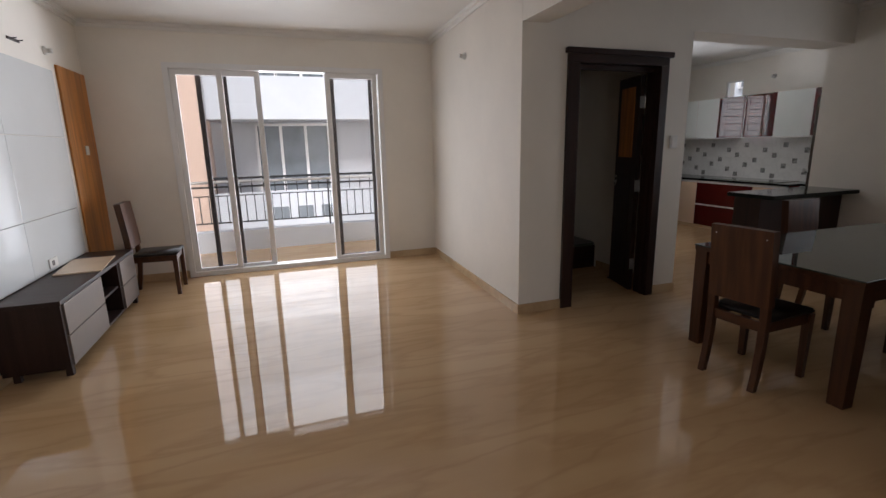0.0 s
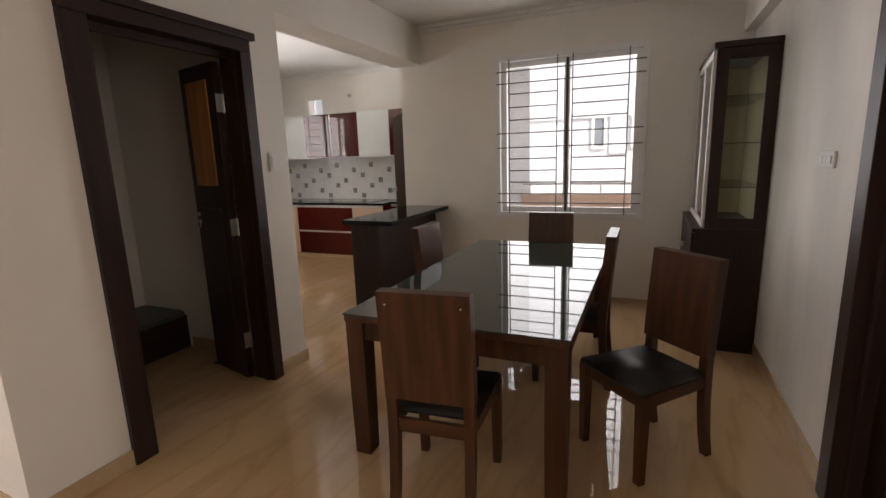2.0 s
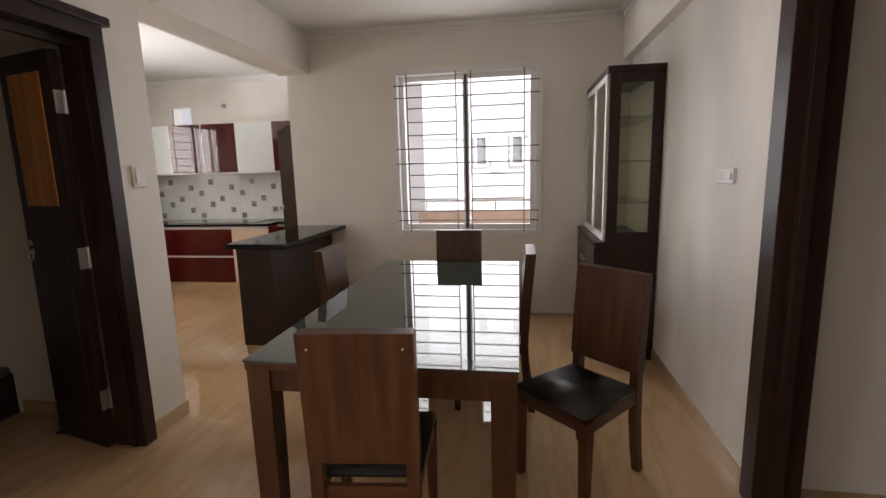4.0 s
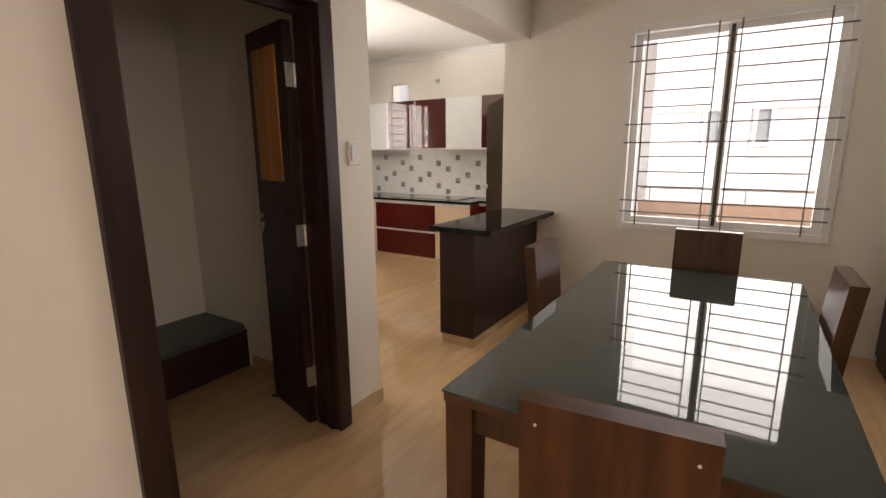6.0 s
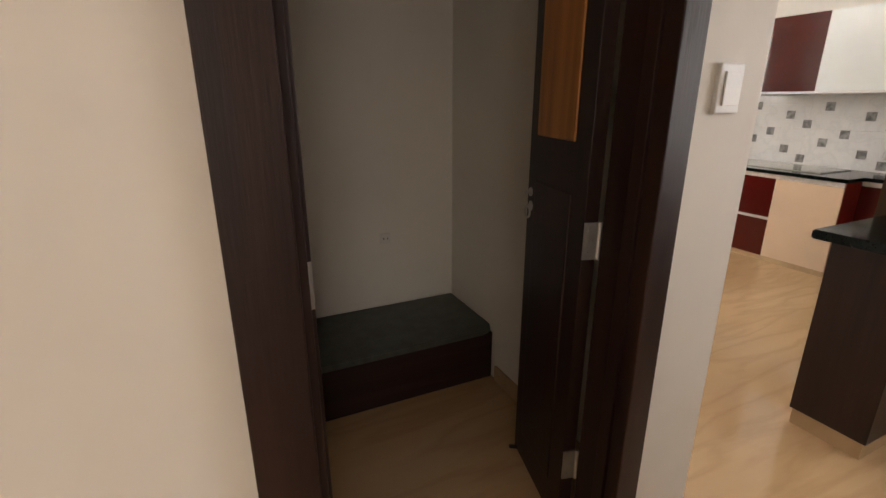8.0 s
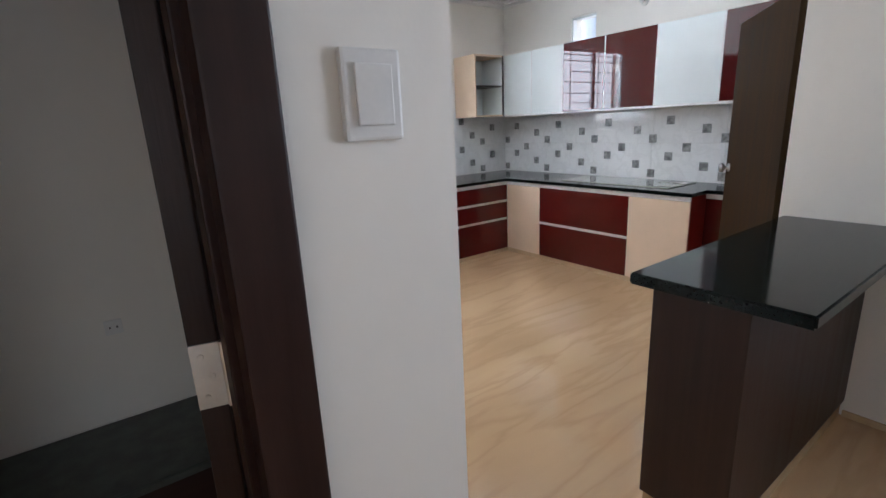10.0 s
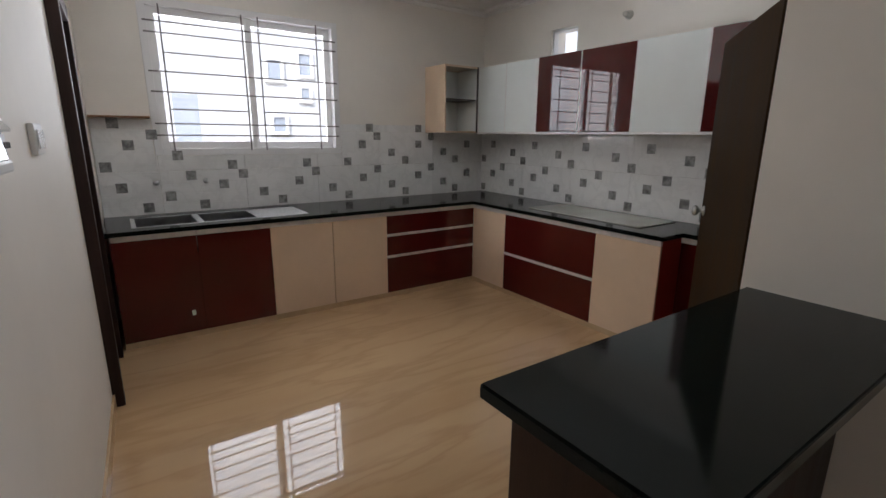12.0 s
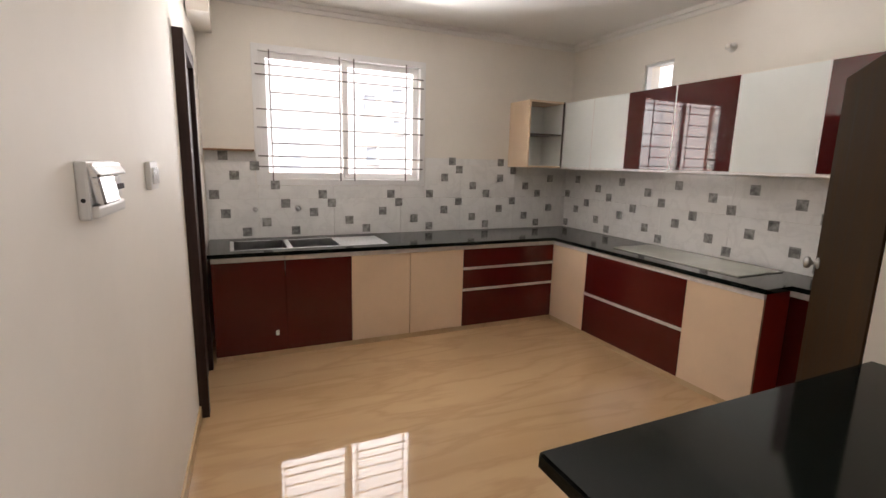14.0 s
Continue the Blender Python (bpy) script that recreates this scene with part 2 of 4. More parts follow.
shift_grain(M_MOSAIC)
shift_grain(M_TILE)
for m in (M_CHAIR, M_CHAIR_X):
    shift_grain(m)
M_FACADE = mat("painted_facade", (0.62, 0.64, 0.67), 0.8, vary=0.06, scale=0.6, fine=0.02)
M_PEACH = mat("peach_facade", (0.72, 0.53, 0.42), 0.8, vary=0.08, scale=0.6, fine=0.02)
# curtained panes, and the painted shade of the far facade's recesses
M_PALEPANE = mat("curtained_pane_and_recess_shade", (0.40, 0.45, 0.53), 0.25, vary=0.15, scale=1)
M_GREYGLASS = mat("dark_window_pane", (0.20, 0.22, 0.24), 0.1, vary=0.2, scale=1)
M_GROUND = mat("dry_ground", (0.30, 0.26, 0.21), 0.9, vary=0.3, scale=0.4, bump=0.3, bump_scale=3)
M_BALCONY = mat("balcony_floor_tile", (0.50, 0.38, 0.27), 0.5, vary=0.12, scale=3)
M_BULB = mat("pale_holder", (0.7, 0.68, 0.64), 0.4)


# ---- building helpers ----
def bm_box(x0, y0, z0, x1, y1, z1, bm=None, bevel=0.0):
    bm = bm or bmesh.new()
    t = bmesh.new()
    bmesh.ops.create_cube(t, size=1)
    for v in t.verts:
        v.co = Vector((x0 + (v.co.x + 0.5) * (x1 - x0), y0 + (v.co.y + 0.5) * (y1 - y0), z0 + (v.co.z + 0.5) * (z1 - z0)))
    if bevel:
        bmesh.ops.bevel(t, geom=t.edges[:], offset=bevel, segments=2, affect="EDGES", profile=0.6)
    add(bm, t)
    return bm


def add(bm, t, m=None):
    """Adds the bmesh t, moved by m, to bm."""
    if m is not None:
        bmesh.ops.transform(t, matrix=m, verts=t.verts[:])
    made = [bm.verts.new(v.co) for v in t.verts]
    t.verts.index_update()
    for f in t.faces:
        bm.faces.new([made[v.index] for v in f.verts])
    t.free()


def bm_prism(points, z0, z1, bm=None, bevel=0.0):
    bm = bm or bmesh.new()
    t = bmesh.new()
    low = [t.verts.new((x, y, z0)) for x, y in points]
    top = [t.verts.new((x, y, z1)) for x, y in points]
    n = len(points)
    t.faces.new(low[::-1])
    t.faces.new(top)
    for i in range(n):
        t.faces.new((low[i], low[(i + 1) % n], top[(i + 1) % n], top[i]))
    bmesh.ops.recalc_face_normals(t, faces=t.faces[:])
    if bevel:
        bmesh.ops.bevel(t, geom=t.edges[:], offset=bevel, segments=2, affect="EDGES")
    add(bm, t)
    return bm


def bm_tube(a, b, r, bm=None, r2=None, sides=12):
    """A rod from a to b."""
    bm = bm or bmesh.new()
    a, b = Vector(a), Vector(b)
    t = bmesh.new()
    bmesh.ops.create_cone(t, cap_ends=True, segments=sides, radius1=r, radius2=r if r2 is None else r2, depth=(b - a).length)
    q = (b - a).to_track_quat("Z", "Y").to_matrix().to_4x4()
    add(bm, t, Matrix.Translation((a + b) / 2) @ q)
    return bm


def bm_lathe(profile, centre, axis=(0, 0, 1), bm=None, sides=20):
    """A turned shape: (radius, height) pairs round an axis."""
    bm = bm or bmesh.new()
    q = Vector(axis).to_track_quat("Z", "Y")
    rings = []
    for r, h in profile:
        rings.append([bm.verts.new(Vector(centre) + q @ Vector((r * math.cos(2 * math.pi * i / sides), r * math.sin(2 * math.pi * i / sides), h)))
                      for i in range(sides)])
    for a, b in zip(rings, rings[1:]):
        for i in range(sides):
            bm.faces.new((a[i], a[(i + 1) % sides], b[(i + 1) % sides], b[i]))
    bm.faces.new(rings[0][::-1])
    bm.faces.new(rings[-1])
    return bm


def bm_bar(stations, bm=None):
    """A bar of rectangular section through stations (x, y, z, half width x, half depth y)."""
    bm = bm or bmesh.new()
    rings = [[bm.verts.new((x + sx * hx, y + sy * hy, z)) for sx, sy in ((-1, -1), (1, -1), (1, 1), (-1, 1))] for x, y, z, hx, hy in stations]
    for a, b in zip(rings, rings[1:]):
        for i in range(4):
            bm.faces.new((a[i], a[(i + 1) % 4], b[(i + 1) % 4], b[i]))
    bm.faces.new(rings[0][::-1])
    bm.faces.new(rings[-1])
    bmesh.ops.recalc_face_normals(bm, faces=bm.faces[:])
    return bm


def mesh_of(name, bm, material, smooth=False):
    bmesh.ops.recalc_face_normals(bm, faces=bm.faces[:])
    me = bpy.data.meshes.new(name)
    bm.to_mesh(me)
    bm.free()
    me.materials.append(material)
    for p in me.polygons:
        p.use_smooth = smooth
    return me


def part(name, bm, material, parent=None, label="", smooth=False):
    ob = new(name, mesh_of(name, bm, material, smooth))
    if parent is not None:
        ob.parent = parent
    if label:
        ob["label"] = label
    return ob


def thing(name, label, category, group="", at=None):
    ob = new(name)
    if at is not None:
        ob.matrix_world = at
    return tagged(ob, label, category, group)


def structure(name, bm, material, label, category, smooth=False):
    return tagged(part(name, bm, material, None, "", smooth), label, category, "", "structure")


# ---- the plan ----
XL, XR = -1.87, 5.80          # living room's far side wall, dining window wall
YB, YD, YS = 6.16, 3.557, 0.50  # balcony wall, wall with the prayer-room door, side wall of the dining space
XK, YK = 7.46, 7.46           # kitchen walls
ZC = 2.82

structure("floor", bm_box(-2.2, -3.4, -0.15, 7.8, 7.7, 0.0), M_FLOOR, "polished beige marble floor with brown veins", "floor")
structure("ceiling", bm_box(-2.2, -3.4, ZC, 7.8, 7.7, ZC + 0.15), M_CEIL, "plain white painted ceiling", "ceiling")

# living room
structure("wall_living_side", bm_box(XL - 0.2, -3.4, 0, XL, 6.36, ZC), M_WALL, "cream painted living room wall", "wall")
w = bm_box(XL, YB, 0, -1.12, YB + 0.2, ZC)
bm_box(1.30, YB, 0, 2.2, YB + 0.2, ZC, w)
bm_box(-1.12, YB, 2.42, 1.30, YB + 0.2, ZC, w)
structure("wall_balcony", w, M_WALL, "cream painted wall round the balcony door", "wall")
structure("wall_column", bm_prism([(1.862, YD), (2.0, YD), (2.12, YB), (1.965, YB)], 0, ZC), M_WALL, "cream painted wall ending in a corner", "wall")
# the opening in this unseen wall is assumed, made for the added lamp
w = bm_box(XL, -3.4, 0, -0.35, -3.2, ZC)
bm_box(1.55, -3.4, 0, 2.2, -3.2, ZC, w)
bm_box(-0.35, -3.4, 0, 1.55, -3.2, 0.82, w)
bm_box(-0.35, -3.4, 2.2, 1.55, -3.2, ZC, w)
structure("wall_back", w, M_WALL, "cream painted wall", "wall")
structure("wall_entrance", bm_box(2.0, -3.2, 0, 2.2, YS - 0.15, ZC), M_WALL, "cream painted wall", "wall")

# wall with the prayer-room door
w = bm_box(2.0, YD, 0, 2.30, YD + 0.14, ZC)
bm_box(3.315, YD, 0, 3.505, YD + 0.14, ZC, w)
bm_box(2.30, YD, 2.21, 3.315, YD + 0.14, ZC, w)
structure("wall_prayer_door", w, M_WALL, "cream painted wall with a dark door frame", "wall")
structure("wall_kitchen_side", bm_prism([(3.505, YD), (3.609, YD), (3.70, 5.98), (3.70, 6.72), (3.74, YK), (3.505, YK)], 0, ZC), M_WALL,
          "cream painted wall with switches", "wall")
structure("wall_prayer_back", bm_box(2.0, 5.16, 0, 3.505, 5.3, ZC), M_WALL, "cream painted back wall of the prayer room", "wall")
structure("beam_kitchen", bm_box(3.609, YD + 0.002, 2.44, XR, YD + 0.33, ZC), M_WALL, "cream painted beam over the kitchen opening", "beam")
structure("beam_living", bm_box(1.864, YS - 0.15, 2.42, 2.10, YD, ZC), M_WALL, "cream painted beam between living and dining", "beam")

# dining window wall
w = bm_box(XR, YS - 0.15, 0, XR + 0.2, 1.298, ZC)
bm_box(XR, 2.72, 0, XR + 0.2, 3.81, ZC, w)
bm_box(XR, 1.298, 0, XR + 0.2, 2.72, 0.828, w)
bm_box(XR, 1.298, 2.418, XR + 0.2, 2.72, ZC, w)
structure("wall_dining_window", w, M_WALL, "cream painted wall with a barred window", "wall")
w = bm_box(3.23, YS - 0.15, 0, XR, YS, ZC)
bm_box(2.0, YS - 0.15, 0, 2.22, YS, ZC, w)
bm_box(2.22, YS - 0.15, 2.21, 3.23, YS, ZC, w)
structure("wall_dining_side", w, M_STAINED, "cream painted wall with faint stains", "wall")

# kitchen
w = bm_box(3.74, YK, 0, 4.15, YK + 0.2, ZC)
bm_box(5.69, YK, 0, XK + 0.2, YK + 0.2, ZC, w)
bm_box(4.15, YK, 0, 5.69, YK + 0.2, 1.31, w)
bm_box(4.15, YK, 2.455, 5.69, YK + 0.2, ZC, w)
structure("wall_kitchen_window", w, M_WALL, "cream painted kitchen wall with a barred window", "wall")
w = bm_box(XK, 3.65, 0, XK + 0.2, 6.13, ZC)
bm_box(XK, 6.45, 0, XK + 0.2, YK, ZC, w)
bm_box(XK, 6.13, 0, XK + 0.2, 6.45, 2.10, w)
bm_box(XK, 6.13, 2.455, XK + 0.2, 6.45, ZC, w)
structure("wall_kitchen_cabinets", w, M_WALL, "cream painted kitchen wall with a small vent opening", "wall")
w = bm_box(XR + 0.2, 3.65, 0, 6.02, 3.81, ZC)
bm_box(6.98, 3.65, 0, XK, 3.81, ZC, w)
bm_box(6.02, 3.65, 2.08, 6.98, 3.81, ZC, w)
structure("wall_utility", w, M_WALL, "cream painted wall with the utility doorway", "wall")
w = bm_box(XR + 0.2, 2.8, 0, XK + 0.2, 2.9, ZC)
bm_box(XK + 0.1, 2.9, 0, XK + 0.2, 3.65, ZC, w)
structure("wall_utility_back", w, M_FACADE, "plain wall closing the utility space", "wall")


structure("beam_side", bm_box(2.22, YS, 2.40, XR, YS + 0.08, ZC), M_WALL, "slim cream painted beam along the dining side wall", "beam")
w = bm_box(3.31, -1.7, 0, 3.45, YS - 0.15, ZC)
bm_box(2.2, -1.85, 0, 3.45, -1.7, ZC, w)
structure("wall_passage", w, M_WALL, "cream painted walls of the passage", "wall")
structure("beam_corner", bm_box(3.72, 6.85, 2.50, 3.86, YK, ZC), M_WALL, "short cream painted beam end in the kitchen corner", "beam")


def skirting(name, pts, high=0.085):
    """A low stone skirting along a line of points, its face to the left of the line."""
    bm = bmesh.new()
    for (x0, y0), (x1, y1) in zip(pts, pts[1:]):
        d = Vector((x1 - x0, y1 - y0)).normalized()
        n = Vector((-d.y, d.x)) * 0.012
        bm_prism([(x0, y0), (x1, y1), (x1 + n.x, y1 + n.y), (x0 + n.x, y0 + n.y)], 0.0, high, bm)
    structure(name, bm, M_SKIRT, "low beige marble skirting along the wall", "skirting")


skirting("baseboard_1", [(1.965, YB), (1.30, YB)])
skirting("baseboard_2", [(1.862, YD), (1.965, YB)])
skirting("baseboard_3", [(2.285, YD), (1.85, YD)])
skirting("baseboard_4", [(3.621, YD), (3.335, YD)])
skirting("baseboard_5", [(3.70, 5.95), (3.609, YD)])
skirting("baseboard_6", [(XR, YS), (XR, 3.44)], 0.03)
skirting("baseboard_7", [(3.25, YS), (XR, YS)])
skirting("baseboard_8", [(3.505, 3.72), (3.505, 4.62)])
skirting("baseboard_9", [(-1.12, YB), (XL, YB), (XL, -3.2)])


def cornice(name, pts, z=ZC):
    """A stepped cornice under the ceiling, to the left of the line."""
    bm = bmesh.new()
    for (x0, y0), (x1, y1) in zip(pts, pts[1:]):
        d = Vector((x1 - x0, y1 - y0)).normalized()
        for out, lo, hi in ((0.016, 0.07, 0.035), (0.045, 0.035, 0.0)):
            n = Vector((-d.y, d.x)) * out
            bm_prism([(x0, y0), (x1, y1), (x1 + n.x, y1 + n.y), (x0 + n.x, y0 + n.y)], z - lo, z - hi, bm)
    structure(name, bm, M_CEIL, "white plaster cornice under the ceiling", "cornice")


cornice("trim_1", [(1.965, YB), (XL, YB), (XL, -3.2)])
cornice("trim_2", [(1.862, YD), (1.965, YB)])
cornice("trim_3", [(XR, YS), (XR, YD)])
cornice("trim_4", [(XK, 3.86), (XK, YK), (3.74, YK)])
cornice("trim_5", [(2.2, YS + 0.08), (XR, YS + 0.08)])


# ---- windows and doors ----
def frame_bm(a0, a1, z0, z1, d0, d1, wide, axis, bm=None):
    """A rectangular frame in the plane across `axis`, a0..a1 along the wall, d0..d1 through it."""
    bm = bm or bmesh.new()
    for p, q, lo, hi in ((a0, a0 + wide, z0, z1), (a1 - wide, a1, z0, z1), (a0 + wide, a1 - wide, z0, z0 + wide), (a0 + wide, a1 - wide, z1 - wide, z1)):
        if axis == "x":
            bm_box(d0, p, lo, d1, q, hi, bm, 0.003)
        else:
            bm_box(p, d0, lo, q, d1, hi, bm, 0.003)
    return bm


def slab(a0, a1, z0, z1, d0, d1, axis, bm=None, bevel=0.0):
    return bm_box(d0, a0, z0, d1, a1, z1, bm, bevel) if axis == "x" else bm_box(a0, d0, z0, a1, d1, z1, bm, bevel)


def barred_window(name, label, a0, a1, z0, z1, wall, out, axis, full, partial, uprights, seal):
    """Two sliding panes in a white frame behind a grille of flat iron bars."""
    win = tagged(new(name), label, "window", "", "structure")
    s = 1 if out > wall else -1
    face = wall - s * 0.012
    d = lambda k: sorted((face, wall + s * k))
    part("window_frame", frame_bm(a0 - 0.01, a1 + 0.01, z0 - 0.01, z1 + 0.01, *d(0.10), 0.055, axis), M_UPVC, win)
    mid = (a0 + a1) / 2
    for i, (p, q) in enumerate(((a0 + 0.045, mid + 0.03), (mid - 0.03, a1 - 0.045))):
        e = 0.022 + 0.032 * i
        sash = part("sash", frame_bm(p, q, z0 + 0.045, z1 - 0.045, *sorted((wall + s * e, wall + s * (e + 0.028))), 0.055, axis), M_UPVC, win)
        pane = part("pane", slab(p + 0.05, q - 0.05, z0 + 0.095, z1 - 0.095, *sorted((wall + s * (e + 0.012), wall + s * (e + 0.016))), axis), M_GLASS, sash)
        pane.visible_shadow = False
    part("meeting_seal", slab(mid - 0.012, mid + 0.012, z0 + 0.06, z1 - 0.06, *sorted((wall + s * 0.012, wall + s * 0.021)), axis), seal, win)
    g = sorted((wall - s * 0.024, wall - s * 0.016))
    u = sorted(uprights)
    for z in full:
        part("grille_bar", slab(a0 + 0.015, a1 - 0.015, z - 0.0055, z + 0.0055, *g, axis), M_GRILLE, win)
    for z in partial:
        for p, q in ((u[0], u[1]), (u[2], u[3])):
            part("grille_bar", slab(p, q, z - 0.0055, z + 0.0055, *g, axis), M_GRILLE, win)
    g2 = sorted((wall - s * 0.016, wall - s * 0.009))
    for p in u:
        part("grille_bar", slab(p - 0.0055, p + 0.0055, z0 + 0.03, z1 - 0.03, *g2, axis), M_GRILLE, win)
    return win


barred_window("window_1", "white sliding dining window behind a horizontal iron grille", 1.298, 2.72, 0.828, 2.418, XR, XR + 0.2, "x",
              (2.275, 2.161, 1.677, 1.534, 1.065, 0.972), (2.058, 1.929, 1.806, 1.421, 1.302, 1.184), (1.455, 1.955, 2.099, 2.578), M_GREYFRAME)
barred_window("window_2", "white sliding kitchen window behind a horizontal iron grille", 4.15, 5.69, 1.31, 2.455, YK, YK + 0.2, "y",
              (2.30, 2.22, 1.94, 1.79, 1.55, 1.46), (2.08, 1.66), (4.28, 4.87, 5.0, 5.5), M_UPVC)

vent = tagged(new("window_3"), "small open ventilation window above the wall cabinets", "window", "", "structure")
part("window_frame", frame_bm(6.13, 6.45, 2.10, 2.455, XK + 0.02, XK + 0.08, 0.02, "x"), M_UPVC, vent)

# sliding balcony door
slide = tagged(new("door_1"), "white sliding balcony door, its middle left open", "door", "", "structure")
part("door_frame", frame_bm(-1.13, 1.31, -0.004, 2.43, YB - 0.02, YB + 0.14, 0.06, "y"), M_UPVC, slide)
for p, q, e in ((-1.07, -0.54, 0.015), (-0.60, -0.14, 0.055), (0.60, 1.24, 0.015)):
    leaf = part("sliding_leaf", frame_bm(p, q, 0.03, 2.37, YB + e, YB + e + 0.035, 0.062, "y"), M_UPVC, slide)
    pane = part("pane", bm_box(p + 0.058, YB + e + 0.014, 0.088, q - 0.058, YB + e + 0.019, 2.312), M_GLASS, leaf)
    pane.visible_shadow = False
for p, q in ((-0.83, -0.50), (0.66, 1.20)):
    part("screen_frame", frame_bm(p, q, 0.035, 2.365, YB + 0.095, YB + 0.125, 0.055, "y"), M_GREYFRAME, slide, "dark insect-screen frame")

# prayer-room door: dark frame, two leaves opened inwards
pd = tagged(new("door_2"), "dark-stained double door of the prayer room, both leaves open", "door", "", "structure")
bm = bm_box(2.285, YD - 0.028, 0, 2.40, YD + 0.145, 2.13, None, 0.004)
bm_box(2.372, YD + 0.06, 0, 2.428, YD + 0.10, 2.09, bm, 0.003)
part("jamb", bm, M_DARKWOOD, pd)
bm = bm_box(3.248, YD - 0.028, 0, 3.333, YD + 0.145, 2.13, None, 0.004)
bm_box(3.236, YD + 0.02, 0, 3.27, YD + 0.06, 2.09, bm, 0.003)
part("jamb", bm, M_DARKWOOD, pd)
bm = bm_box(2.285, YD - 0.027, 2.131, 3.333, YD + 0.144, 2.22, None, 0.004)
bm_box(2.26, YD - 0.05, 2.20, 3.362, YD - 0.002, 2.245, bm, 0.006)
bm_box(2.402, YD + 0.06, 2.09, 3.246, YD + 0.10, 2.13, bm, 0.003)
part("head", bm, M_DARKWOOD_X, pd)


def prayer_leaf(hx, hy, angle, mirror):
    """A narrow panelled leaf; local x runs from the hinge, local y is its thickness."""
    leaf = new("door_leaf", mesh_of("door_leaf", bm_box(0, -0.022, 0.008, 0.43, 0.022, 2.085, None, 0.003), M_DARKWOOD))
    leaf.parent = pd
    leaf.matrix_basis = pose(hx, hy, 0, 0, 0, angle)
    for s in (-1, 1):
        part("panel", bm_box(0.09, s * 0.022 - 0.006, 1.33, 0.36, s * 0.022 + 0.006, 1.99, None, 0.005), M_ORANGE, leaf, "honey-coloured wooden panel")
        part("panel", bm_box(0.09, s * 0.022 - 0.005, 0.14, 0.36, s * 0.022 + 0.005, 1.18, None, 0.005), M_DARKWOOD, leaf)
    for z in (0.28, 1.06, 1.84):
        bm = bm_box(-0.004, -0.021, z - 0.055, 0.0, 0.021, z + 0.055)
        bm_tube((-0.004, -mirror * 0.027, z - 0.056), (-0.004, -mirror * 0.027, z + 0.056), 0.006, bm)
        for k in (-0.035, 0.0, 0.035):
            bm_lathe([(0.005, 0), (0.004, 0.0015)], (-0.004, 0.006 * (1 if k else -1), z + k), (-1, 0, 0), bm, 8)
        part("hinge", bm, M_STEEL, leaf, "steel butt hinge")
    bm = bmesh.new()
    for side in (-1, 1):
        bm_lathe([(0.018, 0.019), (0.018, 0.025), (0.007, 0.027), (0.007, 0.036)], (0.395, 0, 1.08), (0, side, 0), bm, 14)
    part("handle_rose", bm, M_STEEL, leaf, "small steel rose", True)
    bm = bmesh.new()
    for side in (-1, 1):
        ring = [(0.395 + 0.022 * math.cos(2 * math.pi * k / 14), side * 0.034, 1.06 + 0.022 * math.sin(2 * math.pi * k / 14)) for k in range(14)]
        for a, b in zip(ring, ring[1:] + ring[:1]):
            bm_tube(a, b, 0.004, bm, sides=6)
    part("handle", bm, M_STEEL, leaf, "steel ring pull")
    if mirror > 0:
        bm = bm_box(0.405, -0.029, 0.99, 0.409, -0.025, 1.05)
        bm_box(0.400, -0.030, 0.965, 0.414, -0.024, 0.992, bm, 0.002)
        part("key", bm, M_STEEL, leaf, "key hanging in the latch")
    bm = bm_lathe([(0.016, 0.019), (0.016, 0.026), (0.007, 0.027), (0.007, 0.045)], (0.40, 0, 1.13), (0, 1, 0))
    bm_lathe([(0.016, 0.019), (0.016, 0.026), (0.007, 0.027), (0.007, 0.045)], (0.40, 0, 1.13), (0, -1, 0), bm)
    part("tower_bolt", bm, M_STEEL, leaf, "steel bolt knob", True)
    part("door_stop", bm_tube((0.40, 0.0, 0.012), (0.40, mirror * 0.055, 0.03), 0.008), M_IRON, leaf, "black rubber stop")
    return leaf


prayer_leaf(3.226, YD + 0.165, 76, 1)
prayer_leaf(2.43, YD + 0.165, 93, -1)

# brown utility door, standing ajar
ud = tagged(new("door_3"), "dark brown flush door standing ajar beside the kitchen counter", "door", "", "structure")
leaf = new("door_leaf", mesh_of("door_leaf", bm_box(0, -0.02, 0.01, 0.98, 0.02, 2.0, None, 0.003), M_DOORBROWN))
leaf.parent = ud
leaf.matrix_basis = pose(6.05, 3.90, 0, 0, 0, 37)
for s in (-1, 1):
    part("knob", bm_lathe([(0.030, 0.02), (0.030, 0.027), (0.012, 0.03), (0.012, 0.05), (0.027, 0.056), (0.032, 0.068), (0.027, 0.082), (0.01, 0.086)],
                          (0.905, 0, 1.05), (0, s, 0)), M_STEEL, leaf, "round steel door knob", True)
bm = bm_box(6.02, 3.64, 0, 6.06, 3.82, 2.08)
bm_box(6.94, 3.64, 0, 6.98, 3.82, 2.08, bm)
bm_box(6.06, 3.64, 2.02, 6.94, 3.82, 2.08, bm)
part("door_frame", bm, M_DOORBROWN, ud)

# dark door in the kitchen's side wall
kd = tagged(new("door_4"), "closed dark door in the kitchen side wall", "door", "", "structure")
part("door_leaf", bm_box(3.69, 6.02, 0.005, 3.722, 6.66, 2.08, None, 0.003), M_DARKWOOD, kd)
bm = bm_box(3.68, 5.96, 0, 3.752, 6.04, 2.18, None, 0.004)
bm_box(3.68, 6.65, 0, 3.752, 6.72, 2.18, bm, 0.004)
bm_box(3.68, 6.04, 2.09, 3.751, 6.65, 2.18, bm, 0.004)
part("door_frame", bm, M_DARKWOOD, kd)

